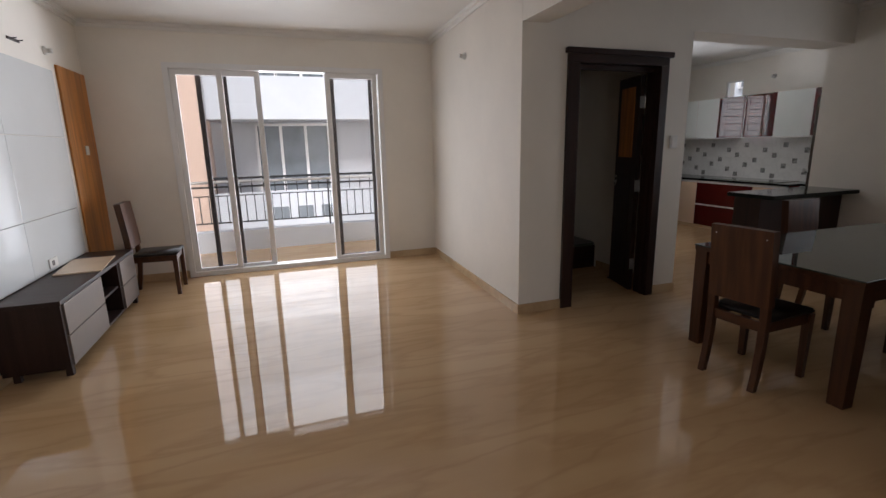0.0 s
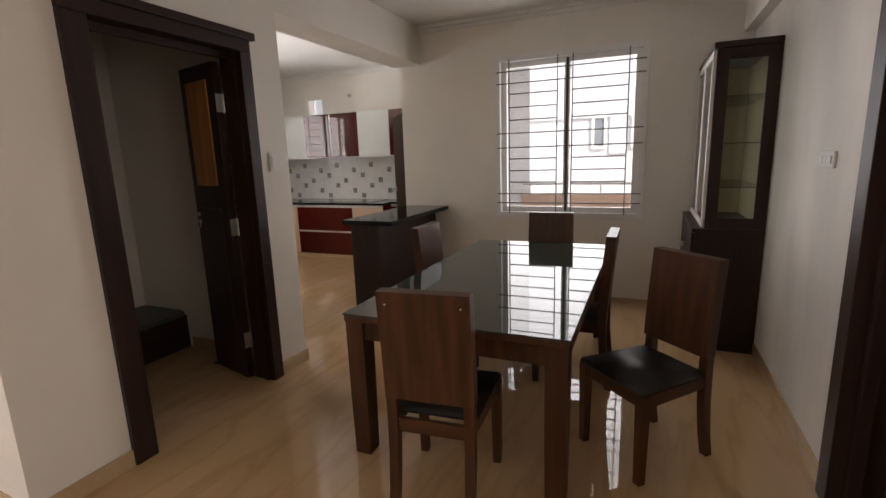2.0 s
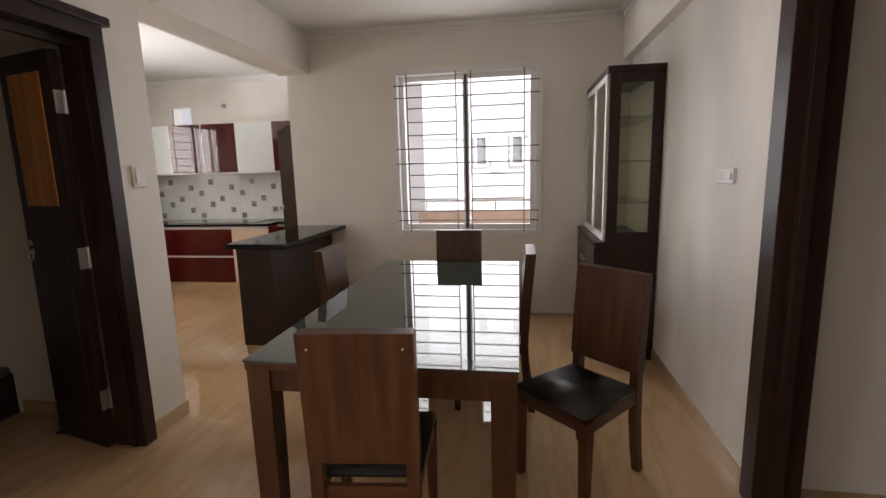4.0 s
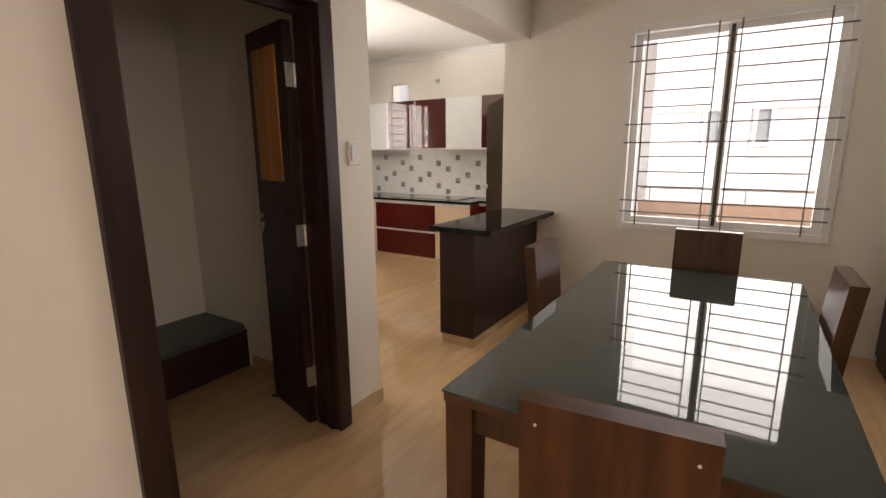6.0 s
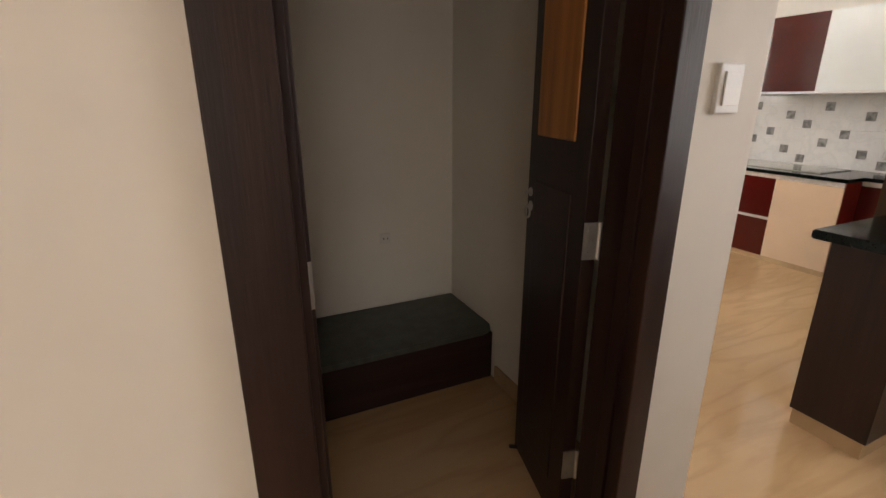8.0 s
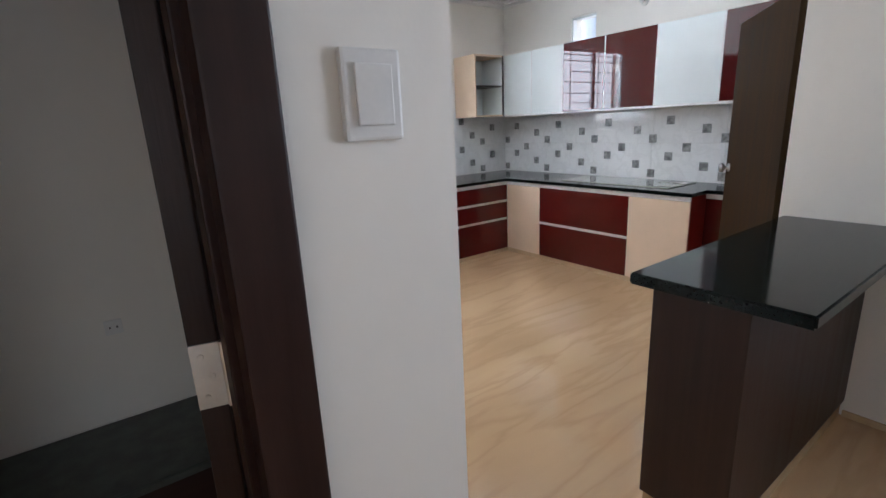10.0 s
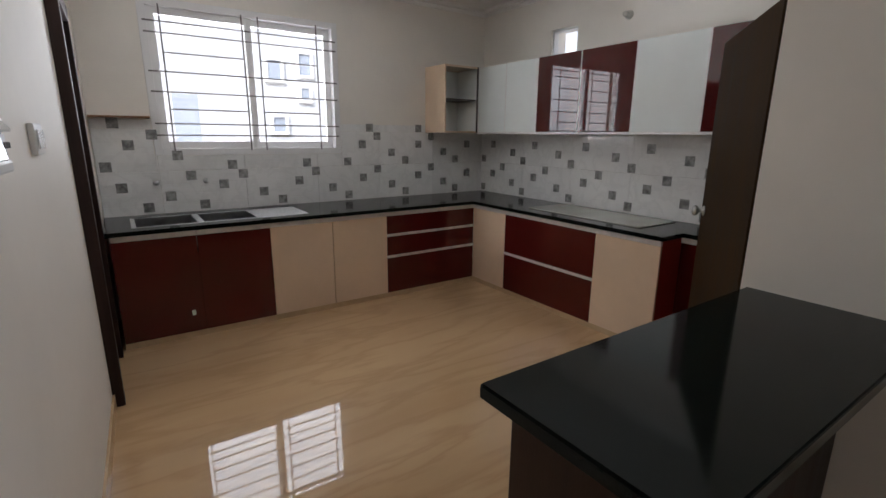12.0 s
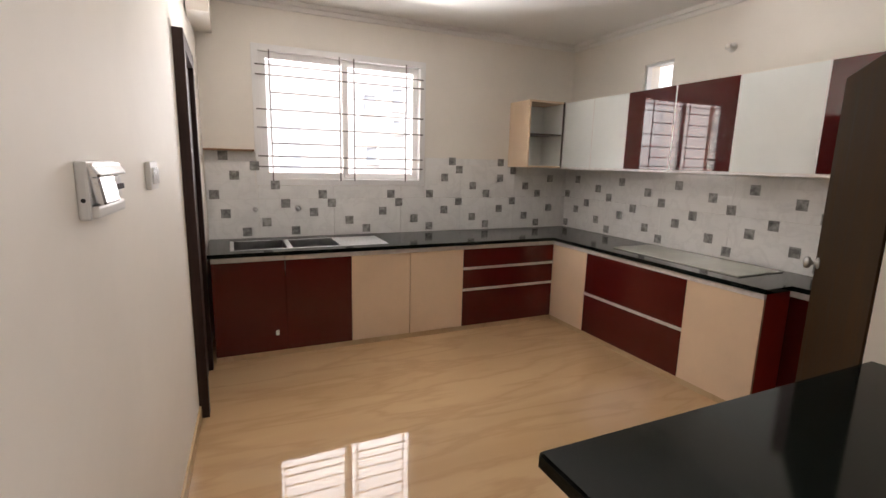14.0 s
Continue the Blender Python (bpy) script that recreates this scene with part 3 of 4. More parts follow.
# door in the dining side wall
sd = tagged(new("door_5"), "open doorway with a dark-stained wooden frame", "door", "", "structure")
bm = bm_box(3.14, YS - 0.16, 0, 3.25, YS + 0.028, 2.13, None, 0.004)
bm_box(3.105, YS - 0.075, 0, 3.142, YS - 0.03, 2.09, bm, 0.003)
part("jamb", bm, M_DARKWOOD, sd)
part("jamb", bm_box(2.20, YS - 0.16, 0, 2.31, YS + 0.028, 2.13, None, 0.004), M_DARKWOOD, sd)
part("head", bm_box(2.20, YS - 0.159, 2.131, 3.25, YS + 0.027, 2.22, None, 0.004), M_DARKWOOD_X, sd)


# ---- living room things ----
tvp = thing("wall_panel", "large white glossy panel on the wall above the low unit", "wall panel")
for i in range(3):
    y0 = 2.2 + i * 1.05
    for z0, z1 in ((0.55, 0.98), (0.985, 1.62), (1.625, 2.20)):
        part("board", bm_box(XL, y0, z0, XL + 0.018, y0 + 1.046, z1, None, 0.002), M_TVPANEL, tvp)
wp = thing("wood_panel", "honey-coloured wooden panel strip on the wall", "wall panel")
part("board", bm_box(XL, 5.46, 0.0, XL + 0.02, 6.14, 2.27, None, 0.003), M_ORANGE, wp)
part("switch_plate", bm_box(XL + 0.02, 5.80, 1.46, XL + 0.03, 5.88, 1.55, None, 0.003), M_PLASTIC, wp, "white switch plate")

tv = thing("tv_unit", "low dark wooden television unit with grey-beige drawers", "tv unit")
part("top", bm_box(XL + 0.002, 3.62, 0.51, -1.47, 5.38, 0.54, None, 0.004), M_DARKWOOD_X, tv)
part("side_panel", bm_box(XL + 0.004, 3.63, 0.06, -1.48, 3.66, 0.51, None, 0.002), M_DARKWOOD, tv)
part("side_panel", bm_box(XL + 0.004, 5.34, 0.06, -1.48, 5.37, 0.51, None, 0.002), M_DARKWOOD, tv)
part("divider", bm_box(XL + 0.004, 4.40, 0.08, -1.485, 4.43, 0.51), M_DARKWOOD, tv)
part("divider", bm_box(XL + 0.004, 4.86, 0.08, -1.485, 4.89, 0.51), M_DARKWOOD, tv)
part("bottom", bm_box(XL + 0.004, 3.66, 0.06, -1.485, 5.34, 0.08), M_DARKWOOD_X, tv)
part("back", bm_box(XL + 0.006, 3.66, 0.08, XL + 0.018, 5.34, 0.51), M_DARKWOOD, tv)
part("shelf", bm_box(XL + 0.018, 4.43, 0.285, -1.50, 4.86, 0.305), M_DARKWOOD_X, tv)
for y0, y1 in ((3.66, 4.40), (4.89, 5.34)):
    for z0, z1 in ((0.075, 0.282), (0.29, 0.507)):
        part("drawer_front", bm_box(-1.49, y0 + 0.003, z0, -1.468, y1 - 0.003, z1, None, 0.002), M_TVFRONT, tv, "grey-beige drawer front")
for y in (3.66, 5.30):
    for x in (XL + 0.05, -1.53):
        part("foot", bm_box(x, y, 0, x + 0.04, y + 0.04, 0.06), M_DARKWOOD, tv)
bd = thing("loose_board", "loose pale wooden board lying on the television unit", "board")
b = part("board", bm_box(-0.16, -0.30, 0, 0.16, 0.30, 0.012, None, 0.003), M_CREAM, bd)
bd.matrix_basis = pose(-1.66, 4.72, 0.54, 0, 0, 6)
sock = thing("wall_socket", "small white wall socket above the television unit", "socket")
part("plate", bm_box(XL + 0.018, 4.55, 0.57, XL + 0.028, 4.70, 0.65, None, 0.003), M_PLASTIC, sock)
part("socket", bm_box(XL + 0.028, 4.59, 0.59, XL + 0.031, 4.63, 0.63, None, 0.001), M_GREYFRAME, sock)


# ---- dining things ----
def chair(at, label, group="dining chairs"):
    """A solid-backed wooden dining chair, facing local +y."""
    c = thing("dining_chair", label, "chair", group)
    for s in (-1, 1):
        part("leg", bm_bar([(s * 0.186, 0.205, 0.0, 0.018, 0.018), (s * 0.186, 0.205, 0.25, 0.021, 0.021), (s * 0.186, 0.205, 0.425, 0.023, 0.024)]), M_CHAIR, c)
        part("leg", bm_bar([(s * 0.162, -0.245, 0.0, 0.018, 0.020), (s * 0.162, -0.222, 0.12, 0.019, 0.021), (s * 0.162, -0.205, 0.28, 0.020, 0.022),
                            (s * 0.162, -0.20, 0.43, 0.021, 0.023), (s * 0.162, -0.207, 0.60, 0.021, 0.020), (s * 0.162, -0.224, 0.80, 0.021, 0.017),
                            (s * 0.162, -0.243, 0.972, 0.021, 0.014)]), M_CHAIR, c)
        part("seat_rail", bm_prism([(s * 0.162 - 0.012, -0.18), (s * 0.162 + 0.012, -0.18), (s * 0.186 + 0.012, 0.19), (s * 0.186 - 0.012, 0.19)], 0.365, 0.425), M_CHAIR_X, c)
    part("seat_rail", bm_box(-0.166, 0.19, 0.365, 0.166, 0.214, 0.425, None, 0.002), M_CHAIR_X, c)
    part("seat_rail", bm_box(-0.142, -0.212, 0.365, 0.142, -0.19, 0.425, None, 0.002), M_CHAIR_X, c)
    bm = bm_prism([(-0.205, 0.235), (-0.185, -0.165), (-0.15, -0.175), (0.15, -0.175), (0.185, -0.165), (0.205, 0.235)], 0.426, 0.458, None, 0.010)
    part("seat", bm, M_SEAT, c, "dark padded seat", True)
    bm = bmesh.new()
    zs = [0.518, 0.60, 0.70, 0.80, 0.88, 0.976]
    ys = [-0.203, -0.207, -0.215, -0.224, -0.232, -0.241]
    rings = [[bm.verts.new((x, y + d, z)) for x, d in ((-0.185, -0.024), (0.185, -0.024), (0.185, 0.034), (-0.185, 0.034))] for y, z in zip(ys, zs)]
    for a, b in zip(rings, rings[1:]):
        for i in range(4):
            bm.faces.new((a[i], a[(i + 1) % 4], b[(i + 1) % 4], b[i]))
    bm.faces.new(rings[0][::-1])
    bm.faces.new(rings[-1])
    bmesh.ops.bevel(bm, geom=[e for e in bm.edges if len({round(f.normal.x, 1) for f in e.link_faces} | {round(f.normal.z, 1) for f in e.link_faces}) > 2 or e.is_boundary],
                    offset=0.012, segments=3, affect="EDGES", profile=0.5)
    part("back_panel", bm, M_CHAIR, c)
    for s in (-1, 1):
        part("screw_cap", bm_lathe([(0.0035, 0), (0.0035, 0.0015), (0.002, 0.002)], (s * 0.150, -0.2605, 0.925), (0, -1, 0.09), None, 10), M_STEEL, c, "small steel screw cap")
    c.matrix_basis = at
    return c


ch = chair(pose(2.735, 2.03, 0, 0, 0, -84), "dark brown wooden dining chair with solid back at the table end")
for x, y, r, text in ((4.74, 1.99, 90, "dark brown wooden dining chair tucked in below the window"),
                      (4.10, 2.52, 180, "dark brown wooden dining chair between table and breakfast counter"),
                      (4.04, 1.67, 0, "dark brown wooden dining chair tucked under the table's long side"),
                      (3.305, 1.22, 46, "dark brown wooden dining chair pulled out and turned at an angle"),
                      (-1.34, 5.66, -90, "dark brown wooden chair standing beside the low television unit")):
    o = copy_thing(ch, pose(x, y, 0, 0, 0, r))
    tagged(o, text)

tb = thing("dining_table", "dark brown wooden dining table with six-seat rectangular top", "table")
TX0, TX1, TY0, TY1 = 2.767, 4.818, 1.505, 2.571
part("tabletop", bm_box(TX0, TY0, 0.705, TX1, TY1, 0.737, None, 0.004), M_CHAIR_X, tb)
for y0 in (TY0 + 0.02, TY1 - 0.045):
    part("apron", bm_box(TX0 + 0.10, y0, 0.615, TX1 - 0.10, y0 + 0.025, 0.705), M_CHAIR_X, tb)
for x0 in (TX0 + 0.02, TX1 - 0.045):
    part("apron", bm_box(x0, TY0 + 0.10, 0.615, x0 + 0.025, TY1 - 0.10, 0.705), M_CHAIR, tb)
for x in (TX0 + 0.005, TX1 - 0.10):
    for y in (TY0 + 0.005, TY1 - 0.10):
        part("leg", bm_bar([(x + 0.0475, y + 0.0475, 0, 0.042, 0.042), (x + 0.0475, y + 0.0475, 0.35, 0.046, 0.046), (x + 0.0475, y + 0.0475, 0.705, 0.0475, 0.0475)]), M_CHAIR, tb)
tg = thing("table_glass", "grey-green glass sheet lying on the dining table", "glass top")
part("sheet", bm_box(TX0 - 0.004, TY0 - 0.004, 0.737, TX1 + 0.004, TY1 + 0.004, 0.746, None, 0.002), M_TABLEGLASS, tg)

# breakfast counter
ic = thing("breakfast_counter", "dark-stained breakfast counter base between kitchen and dining", "counter")
part("body", bm_box(4.555, 3.44, 0.08, XR - 0.002, 3.735, 0.89, None, 0.004), M_DARKWOOD, ic)
part("plinth", bm_box(4.565, 3.45, 0.0, XR - 0.014, 3.725, 0.08), M_SKIRT, ic, "beige marble plinth")
it = thing("counter_slab", "thick black polished granite slab on the breakfast counter", "countertop")
part("slab", bm_prism([(4.50, 3.278), (XR - 0.002, 3.278), (XR - 0.002, 3.79), (4.50, 3.79)], 0.89, 0.93, None, 0.006), M_GRANITE, it)

# crockery cabinet
cr = thing("crockery_cabinet", "tall dark wooden crockery cabinet with glazed doors", "cabinet")
CX0, CX1, CY0, CY1 = 4.75, XR - 0.02, YS + 0.004, 0.87
part("base", bm_box(CX0, CY0, 0.0, CX1, 0.93, 0.88, None, 0.004), M_DARKWOOD, cr)
part("worktop", bm_box(CX0 - 0.01, CY0, 0.88, CX1 + 0.01, 0.95, 0.905, None, 0.004), M_DARKWOOD_X, cr)
part("back", bm_box(CX0 + 0.02, CY0, 0.905, CX1 - 0.02, CY0 + 0.012, 2.11), M_CREAM, cr)
part("side_frame", frame_bm(CY0, CY1, 0.905, 2.11, CX0, CX0 + 0.022, 0.075, "x"), M_DARKWOOD, cr)
part("side_glass", bm_box(CX0 + 0.008, CY0 + 0.07, 0.975, CX0 + 0.013, CY1 - 0.07, 2.04), M_TINTGLASS, cr)
part("side_panel", bm_box(CX1 - 0.02, CY0, 0.905, CX1, CY1, 2.11), M_DARKWOOD, cr)
part("lining", bm_box(CX1 - 0.024, CY0 + 0.013, 0.907, CX1 - 0.0203, CY1 - 0.002, 2.108), M_CREAM, cr, "pale inner lining")
part("top", bm_box(CX0 - 0.015, CY0, 2.11, CX1 + 0.015, CY1 + 0.02, 2.15, None, 0.004), M_DARKWOOD_X, cr)
for z in (1.19, 1.49, 1.80):
    part("shelf", bm_box(CX0 + 0.024, CY0 + 0.014, z, CX1 - 0.026, CY1 - 0.03, z + 0.008), M_TINTGLASS, cr, "glass shelf")
for i in range(2):
    x0 = CX0 + 0.025 + i * (CX1 - CX0 - 0.05) / 2
    d = part("cabinet_door", frame_bm(x0 + 0.002, x0 + 0.488, 0.91, 2.105, CY1, CY1 + 0.02, 0.045, "y"), M_ALU, cr, "aluminium-framed glass door")
    part("pane", bm_box(x0 + 0.043, CY1 + 0.007, 0.951, x0 + 0.447, CY1 + 0.012, 2.064), M_TINTGLASS, d)
for i in range(2):
    x0 = CX0 + 0.01 + i * 0.505
    d = part("cabinet_door", bm_box(x0 + 0.002, 0.93, 0.08, x0 + 0.5, 0.948, 0.87, None, 0.002), M_DARKWOOD, cr)
    part("handle", bm_lathe([(0.008, 0), (0.008, 0.015), (0.016, 0.02), (0.014, 0.03)], (x0 + (0.44 if i == 0 else 0.06), 0.948, 0.70), (0, 1, 0)), M_STEEL, d, "small steel knob", True)


# switches
def switch(name, label, cx, cy, cz, wide, high, normal, keys, deep=0.014, key_material=None):
    s = thing(name, label, "switch")
    p = part("plate", bm_box(-wide / 2, -high / 2, 0, wide / 2, high / 2, deep, None, 0.005), M_PLASTIC, s)
    w1 = (wide - 0.03) / keys
    for i in range(keys):
        x = -wide / 2 + 0.015 + i * w1
        part("rocker", bm_box(x + 0.002, -high / 2 + 0.02, deep + 0.0005, x + w1 - 0.002, high / 2 - 0.02, deep + 0.006, None, 0.002), key_material or M_PLASTIC, s)
    n = Vector(normal).normalized()
    right = Vector((0, 0, 1)).cross(n)
    m = Matrix((right, Vector((0, 0, 1)), n)).transposed().to_4x4()
    s.matrix_basis = Matrix.Translation((cx, cy, cz)) @ m
    return s


switch("light_switch", "white switch on a square plate beside the prayer-room door", 3.463, YD, 1.47, 0.09, 0.12, (0, -1, 0), 1)

def distribution_box(at, normal):
    """A fuse box on the wall: shallow tray, slanted hood and sill, a hinged glossy cover over the breakers."""
    d = thing("distribution_box", "white plastic fuse box with a glossy half-open cover", "fuse box")
    part("tray", bm_box(-0.12, -0.064, 0, 0.12, 0.064, 0.024, None, 0.006), M_PLASTIC, d)
    hood = bm_box(-0.116, 0.030, 0.0225, 0.116, 0.060, 0.046, None, 0.006)
    for v in hood.verts:
        if v.co.y > 0.046:
            v.co.z -= 0.012
    part("hood", hood, M_CHROME, d, "bright glossy hood")
    part("sill", bm_box(-0.116, -0.060, 0.0225, 0.116, -0.032, 0.038, None, 0.006), M_PLASTIC, d)
    part("breaker_strip", bm_box(0.02, -0.031, 0.0225, 0.112, 0.029, 0.028, None, 0.002), M_GREYFRAME, d, "dark recess with breakers")
    for k in range(4):
        b = part("breaker", bm_box(0.026 + k * 0.021, -0.024, 0.0285, 0.044 + k * 0.021, 0.026, 0.034, None, 0.002), M_PLASTIC, d)
        part("toggle", bm_box(0.031 + k * 0.021, -0.006, 0.0342, 0.039 + k * 0.021, 0.008, 0.042, None, 0.002), M_GREYFRAME, b)
    cover = bm_box(-0.106, -0.031, 0.0225, 0.014, 0.030, 0.042, None, 0.005)
    for v in cover.verts:
        if v.co.y < 0.0:
            v.co.z += 0.008
    part("cover", cover, M_CHROME, d, "glossy hinged cover")
    part("screw", bm_lathe([(0.005, 0), (0.004, 0.002)], (-0.12, -0.02, 0.012), (-1, 0, 0), None, 10), M_IRON, d)
    n = Vector(normal).normalized()
    right = Vector((0, 0, 1)).cross(n)
    d.matrix_basis = Matrix.Translation(at) @ Matrix((right, Vector((0, 0, 1)), n)).transposed().to_4x4()


distribution_box((3.6405, 4.40, 1.447), (1, -0.0376, 0))
switch("light_switch", "small white switch plate on the kitchen side wall", 3.666, 5.07, 1.455, 0.14, 0.10, (1, -0.0376, 0), 1, 0.018, M_CHROME)
switch("light_switch", "white switch plate on the dining side wall", 3.68, YS, 1.40, 0.20, 0.075, (0, 1, 0), 3)

# lamp holders on the walls
for x, y, z, n in ((1.912, 4.87, 2.39, (-1, 0, 0)), (XL, 5.30, 2.36, (1, 0, 0)), (XK, 5.61, 2.44, (-1, 0, 0))):
    h = thing("lamp_holder", "small pale lamp holder without bulb on the wall", "lamp holder")
    part("holder", bm_lathe([(0.035, 0), (0.035, 0.012), (0.02, 0.018), (0.018, 0.05), (0.022, 0.052), (0.022, 0.06)], (x, y, z), n), M_BULB, h, "", True)

wb = thing("wall_bracket", "small dark metal bracket high on the living room wall", "bracket")
bm = bm_box(XL, 4.66, 2.33, XL + 0.012, 4.84, 2.35, None, 0.002)
bm_tube((XL + 0.01, 4.70, 2.34), (XL + 0.05, 4.70, 2.345), 0.005, bm)
bm_tube((XL + 0.01, 4.80, 2.34), (XL + 0.05, 4.80, 2.345), 0.005, bm)
part("bracket", bm, M_GREYFRAME, wb)

ps = thing("wall_socket", "small pale wall socket above the prayer-room bench", "socket")
part("plate", bm_box(3.057, 5.150, 0.678, 3.117, 5.16, 0.738, None, 0.003), M_PLASTIC, ps)
for k in (-1, 1):
    part("pin_hole", bm_box(3.084 + k * 0.012, 5.1485, 0.704, 3.090 + k * 0.012, 5.1505, 0.712), M_GREYFRAME, ps)

# bench in the prayer room
be = thing("stone_bench", "low dark bench with a green-grey stone top", "bench")
part("base", bm_box(2.002, 4.66, 0.0, 3.50, 5.158, 0.27, None, 0.004), M_DARKWOOD_X, be)
part("top", bm_prism([(2.002, 4.64), (3.44, 4.64), (3.485, 4.66), (3.503, 4.70), (3.503, 5.158), (2.002, 5.158)], 0.27, 0.305, None, 0.005), M_STONEGREEN, be)


# ---- kitchen things ----
FY, FX = 6.76, 6.81   # front faces of the base cabinets


def base_unit(label, along, a0, a1, fronts, handle_strips=(), body=None, high=0.807):
    """A base cabinet along the window wall ('x') or the other ('y'); fronts: (a0, a1, z0, z1, material)."""
    u = thing("base_cabinet", label, "kitchen cabinet", "base cabinets")
    if along == "x":
        box = lambda p, q, z0, z1, d0, d1, bev=0.0: bm_box(p, FY + d0, z0, q, FY + d1, z1, None, bev)
        depth = YK - FY - 0.012
    else:
        box = lambda p, q, z0, z1, d0, d1, bev=0.0: bm_box(FX + d0, p, z0, FX + d1, q, z1, None, bev)
        depth = XK - FX - 0.012
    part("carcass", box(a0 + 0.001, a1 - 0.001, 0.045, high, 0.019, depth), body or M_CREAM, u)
    part("plinth", box(a0, a1, 0.0, 0.043, 0.003, 0.03), M_SKIRT, u, "beige marble plinth")
    for p, q, z0, z1, m in fronts:
        name = "drawer_front" if q - p > 0.55 and z1 - z0 < 0.5 else "cabinet_door"
        part(name, box(p + 0.0015, q - 0.0015, z0, z1, 0.0, 0.018, 0.0015), m, u)
    for p, q, z in handle_strips:
        part("handle_strip", box(p, q, z - 0.012, z + (0.027 if z > 0.7 else 0.012), -0.006, 0.016, 0.002), M_ALU, u, "aluminium handle strip")
    return u


base_unit("maroon sink cabinet under the kitchen window", "x", 3.77, 4.80, [(3.77, 4.284, 0.045, 0.765, M_RED), (4.286, 4.80, 0.045, 0.765, M_RED)], [(3.77, 4.284, 0.779), (4.288, 4.80, 0.779)], M_RED, 0.64)
base_unit("cream base cabinet with two doors", "x", 4.80, 5.82, [(4.80, 5.305, 0.045, 0.765, M_CREAM), (5.31, 5.82, 0.045, 0.765, M_CREAM)], [(4.80, 5.82, 0.779)])
base_unit("maroon base cabinet with three drawers", "x", 5.82, FX, [(5.82, FX, 0.045, 0.375, M_RED), (5.82, FX, 0.40, 0.575, M_RED), (5.82, FX, 0.60, 0.765, M_RED)],
          [(5.82, FX, 0.388), (5.82, FX, 0.588), (5.82, FX, 0.779)], M_RED)
base_unit("cream corner base cabinet", "y", 6.28, FY, [(6.28, FY, 0.045, 0.765, M_CREAM)], [(6.28, FY, 0.779)])
base_unit("maroon base cabinet with two deep drawers", "y", 5.26, 6.28, [(5.26, 6.28, 0.045, 0.385, M_RED), (5.26, 6.28, 0.41, 0.765, M_RED)], [(5.26, 6.28, 0.398), (5.26, 6.28, 0.779)])
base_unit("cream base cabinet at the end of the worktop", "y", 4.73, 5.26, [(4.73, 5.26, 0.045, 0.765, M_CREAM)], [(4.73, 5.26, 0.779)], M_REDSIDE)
u = thing("base_cabinet", "shallow maroon base cabinet beyond the worktop's step", "kitchen cabinet", "base cabinets")
part("carcass", bm_box(7.07, 3.95, 0.045, XK - 0.012, 4.728, 0.807), M_RED, u)
part("cabinet_door", bm_box(7.05, 3.95, 0.045, 7.069, 4.726, 0.765, None, 0.0015), M_RED, u)
part("handle_strip", bm_box(7.044, 3.95, 0.768, 7.066, 4.726, 0.806, None, 0.002), M_ALU, u, "aluminium handle strip")
part("plinth", bm_box(7.08, 3.95, 0, 7.10, 4.726, 0.045), M_SKIRT, u)

ct = thing("worktop", "black granite worktop running round the kitchen corner", "countertop")
SX0, SX1, SY0, SY1 = 3.93, 4.73, 6.86, 7.26   # sink cut-out
ZW = 0.838
for x0, y0, x1, y1 in ((3.745, FY - 0.03, SX0, YK - 0.012), (SX0, FY - 0.03, SX1, SY0), (SX0, SY1, SX1, YK - 0.012), (SX1, FY - 0.03, XK - 0.012, YK - 0.012),
                       (FX - 0.03, 4.71, XK - 0.012, FY - 0.03), (7.03, 3.94, XK - 0.012, 4.71)):
    part("slab", bm_box(x0, y0, 0.808, x1, y1, ZW), M_GRANITE, ct)

sk = thing("kitchen_sink", "stainless steel double-bowl sink with drainboard", "sink")
for x0, x1 in ((SX0, 4.32), (4.36, SX1)):
    bm = bmesh.new()
    bm_box(x0, SY0, 0.66, x1, SY1, 0.665, bm)
    bm_box(x0, SY0, 0.665, x0 + 0.004, SY1, ZW + 0.002, bm)
    bm_box(x1 - 0.004, SY0, 0.665, x1, SY1, ZW + 0.002, bm)
    bm_box(x0 + 0.004, SY0, 0.665, x1 - 0.004, SY0 + 0.004, ZW + 0.002, bm)
    bm_box(x0 + 0.004, SY1 - 0.004, 0.665, x1 - 0.004, SY1, ZW + 0.002, bm)
    part("bowl", bm, M_BOWL, sk)
bm = frame_bm(SX0 - 0.025, SX1 + 0.03, SY0 - 0.025, SY1 + 0.025, 0, 0.003, 0.026, "y")
bmesh.ops.transform(bm, matrix=Matrix(((1, 0, 0, 0), (0, 0, 1, 0), (0, 1, 0, ZW + 0.001), (0, 0, 0, 1))), verts=bm.verts[:])
bm_box(4.32, SY0, ZW - 0.02, 4.36, SY1, ZW + 0.004, bm)
part("rim", bm, M_STEEL, sk)
bm = bm_box(4.762, SY0 - 0.025, ZW + 0.001, 5.14, SY1 + 0.02, ZW + 0.004, None, 0.001)
drain = part("drainboard", bm, M_STEEL, sk)
rib_mesh = mesh_of("rib", bm_box(0, SY0 + 0.02, ZW + 0.004, 0.01, SY1 - 0.03, ZW + 0.0055), M_STEEL)
for i in range(9):
    o = new("rib", rib_mesh)
    o.parent = drain
    o.matrix_basis = pose(4.80 + i * 0.036, 0, 0)
for x in (4.125, 4.545):
    part("drain", bm_lathe([(0.045, 0), (0.045, 0.003), (0.03, 0.002)], (x, 7.06, 0.665)), M_STEEL, sk, "", True)
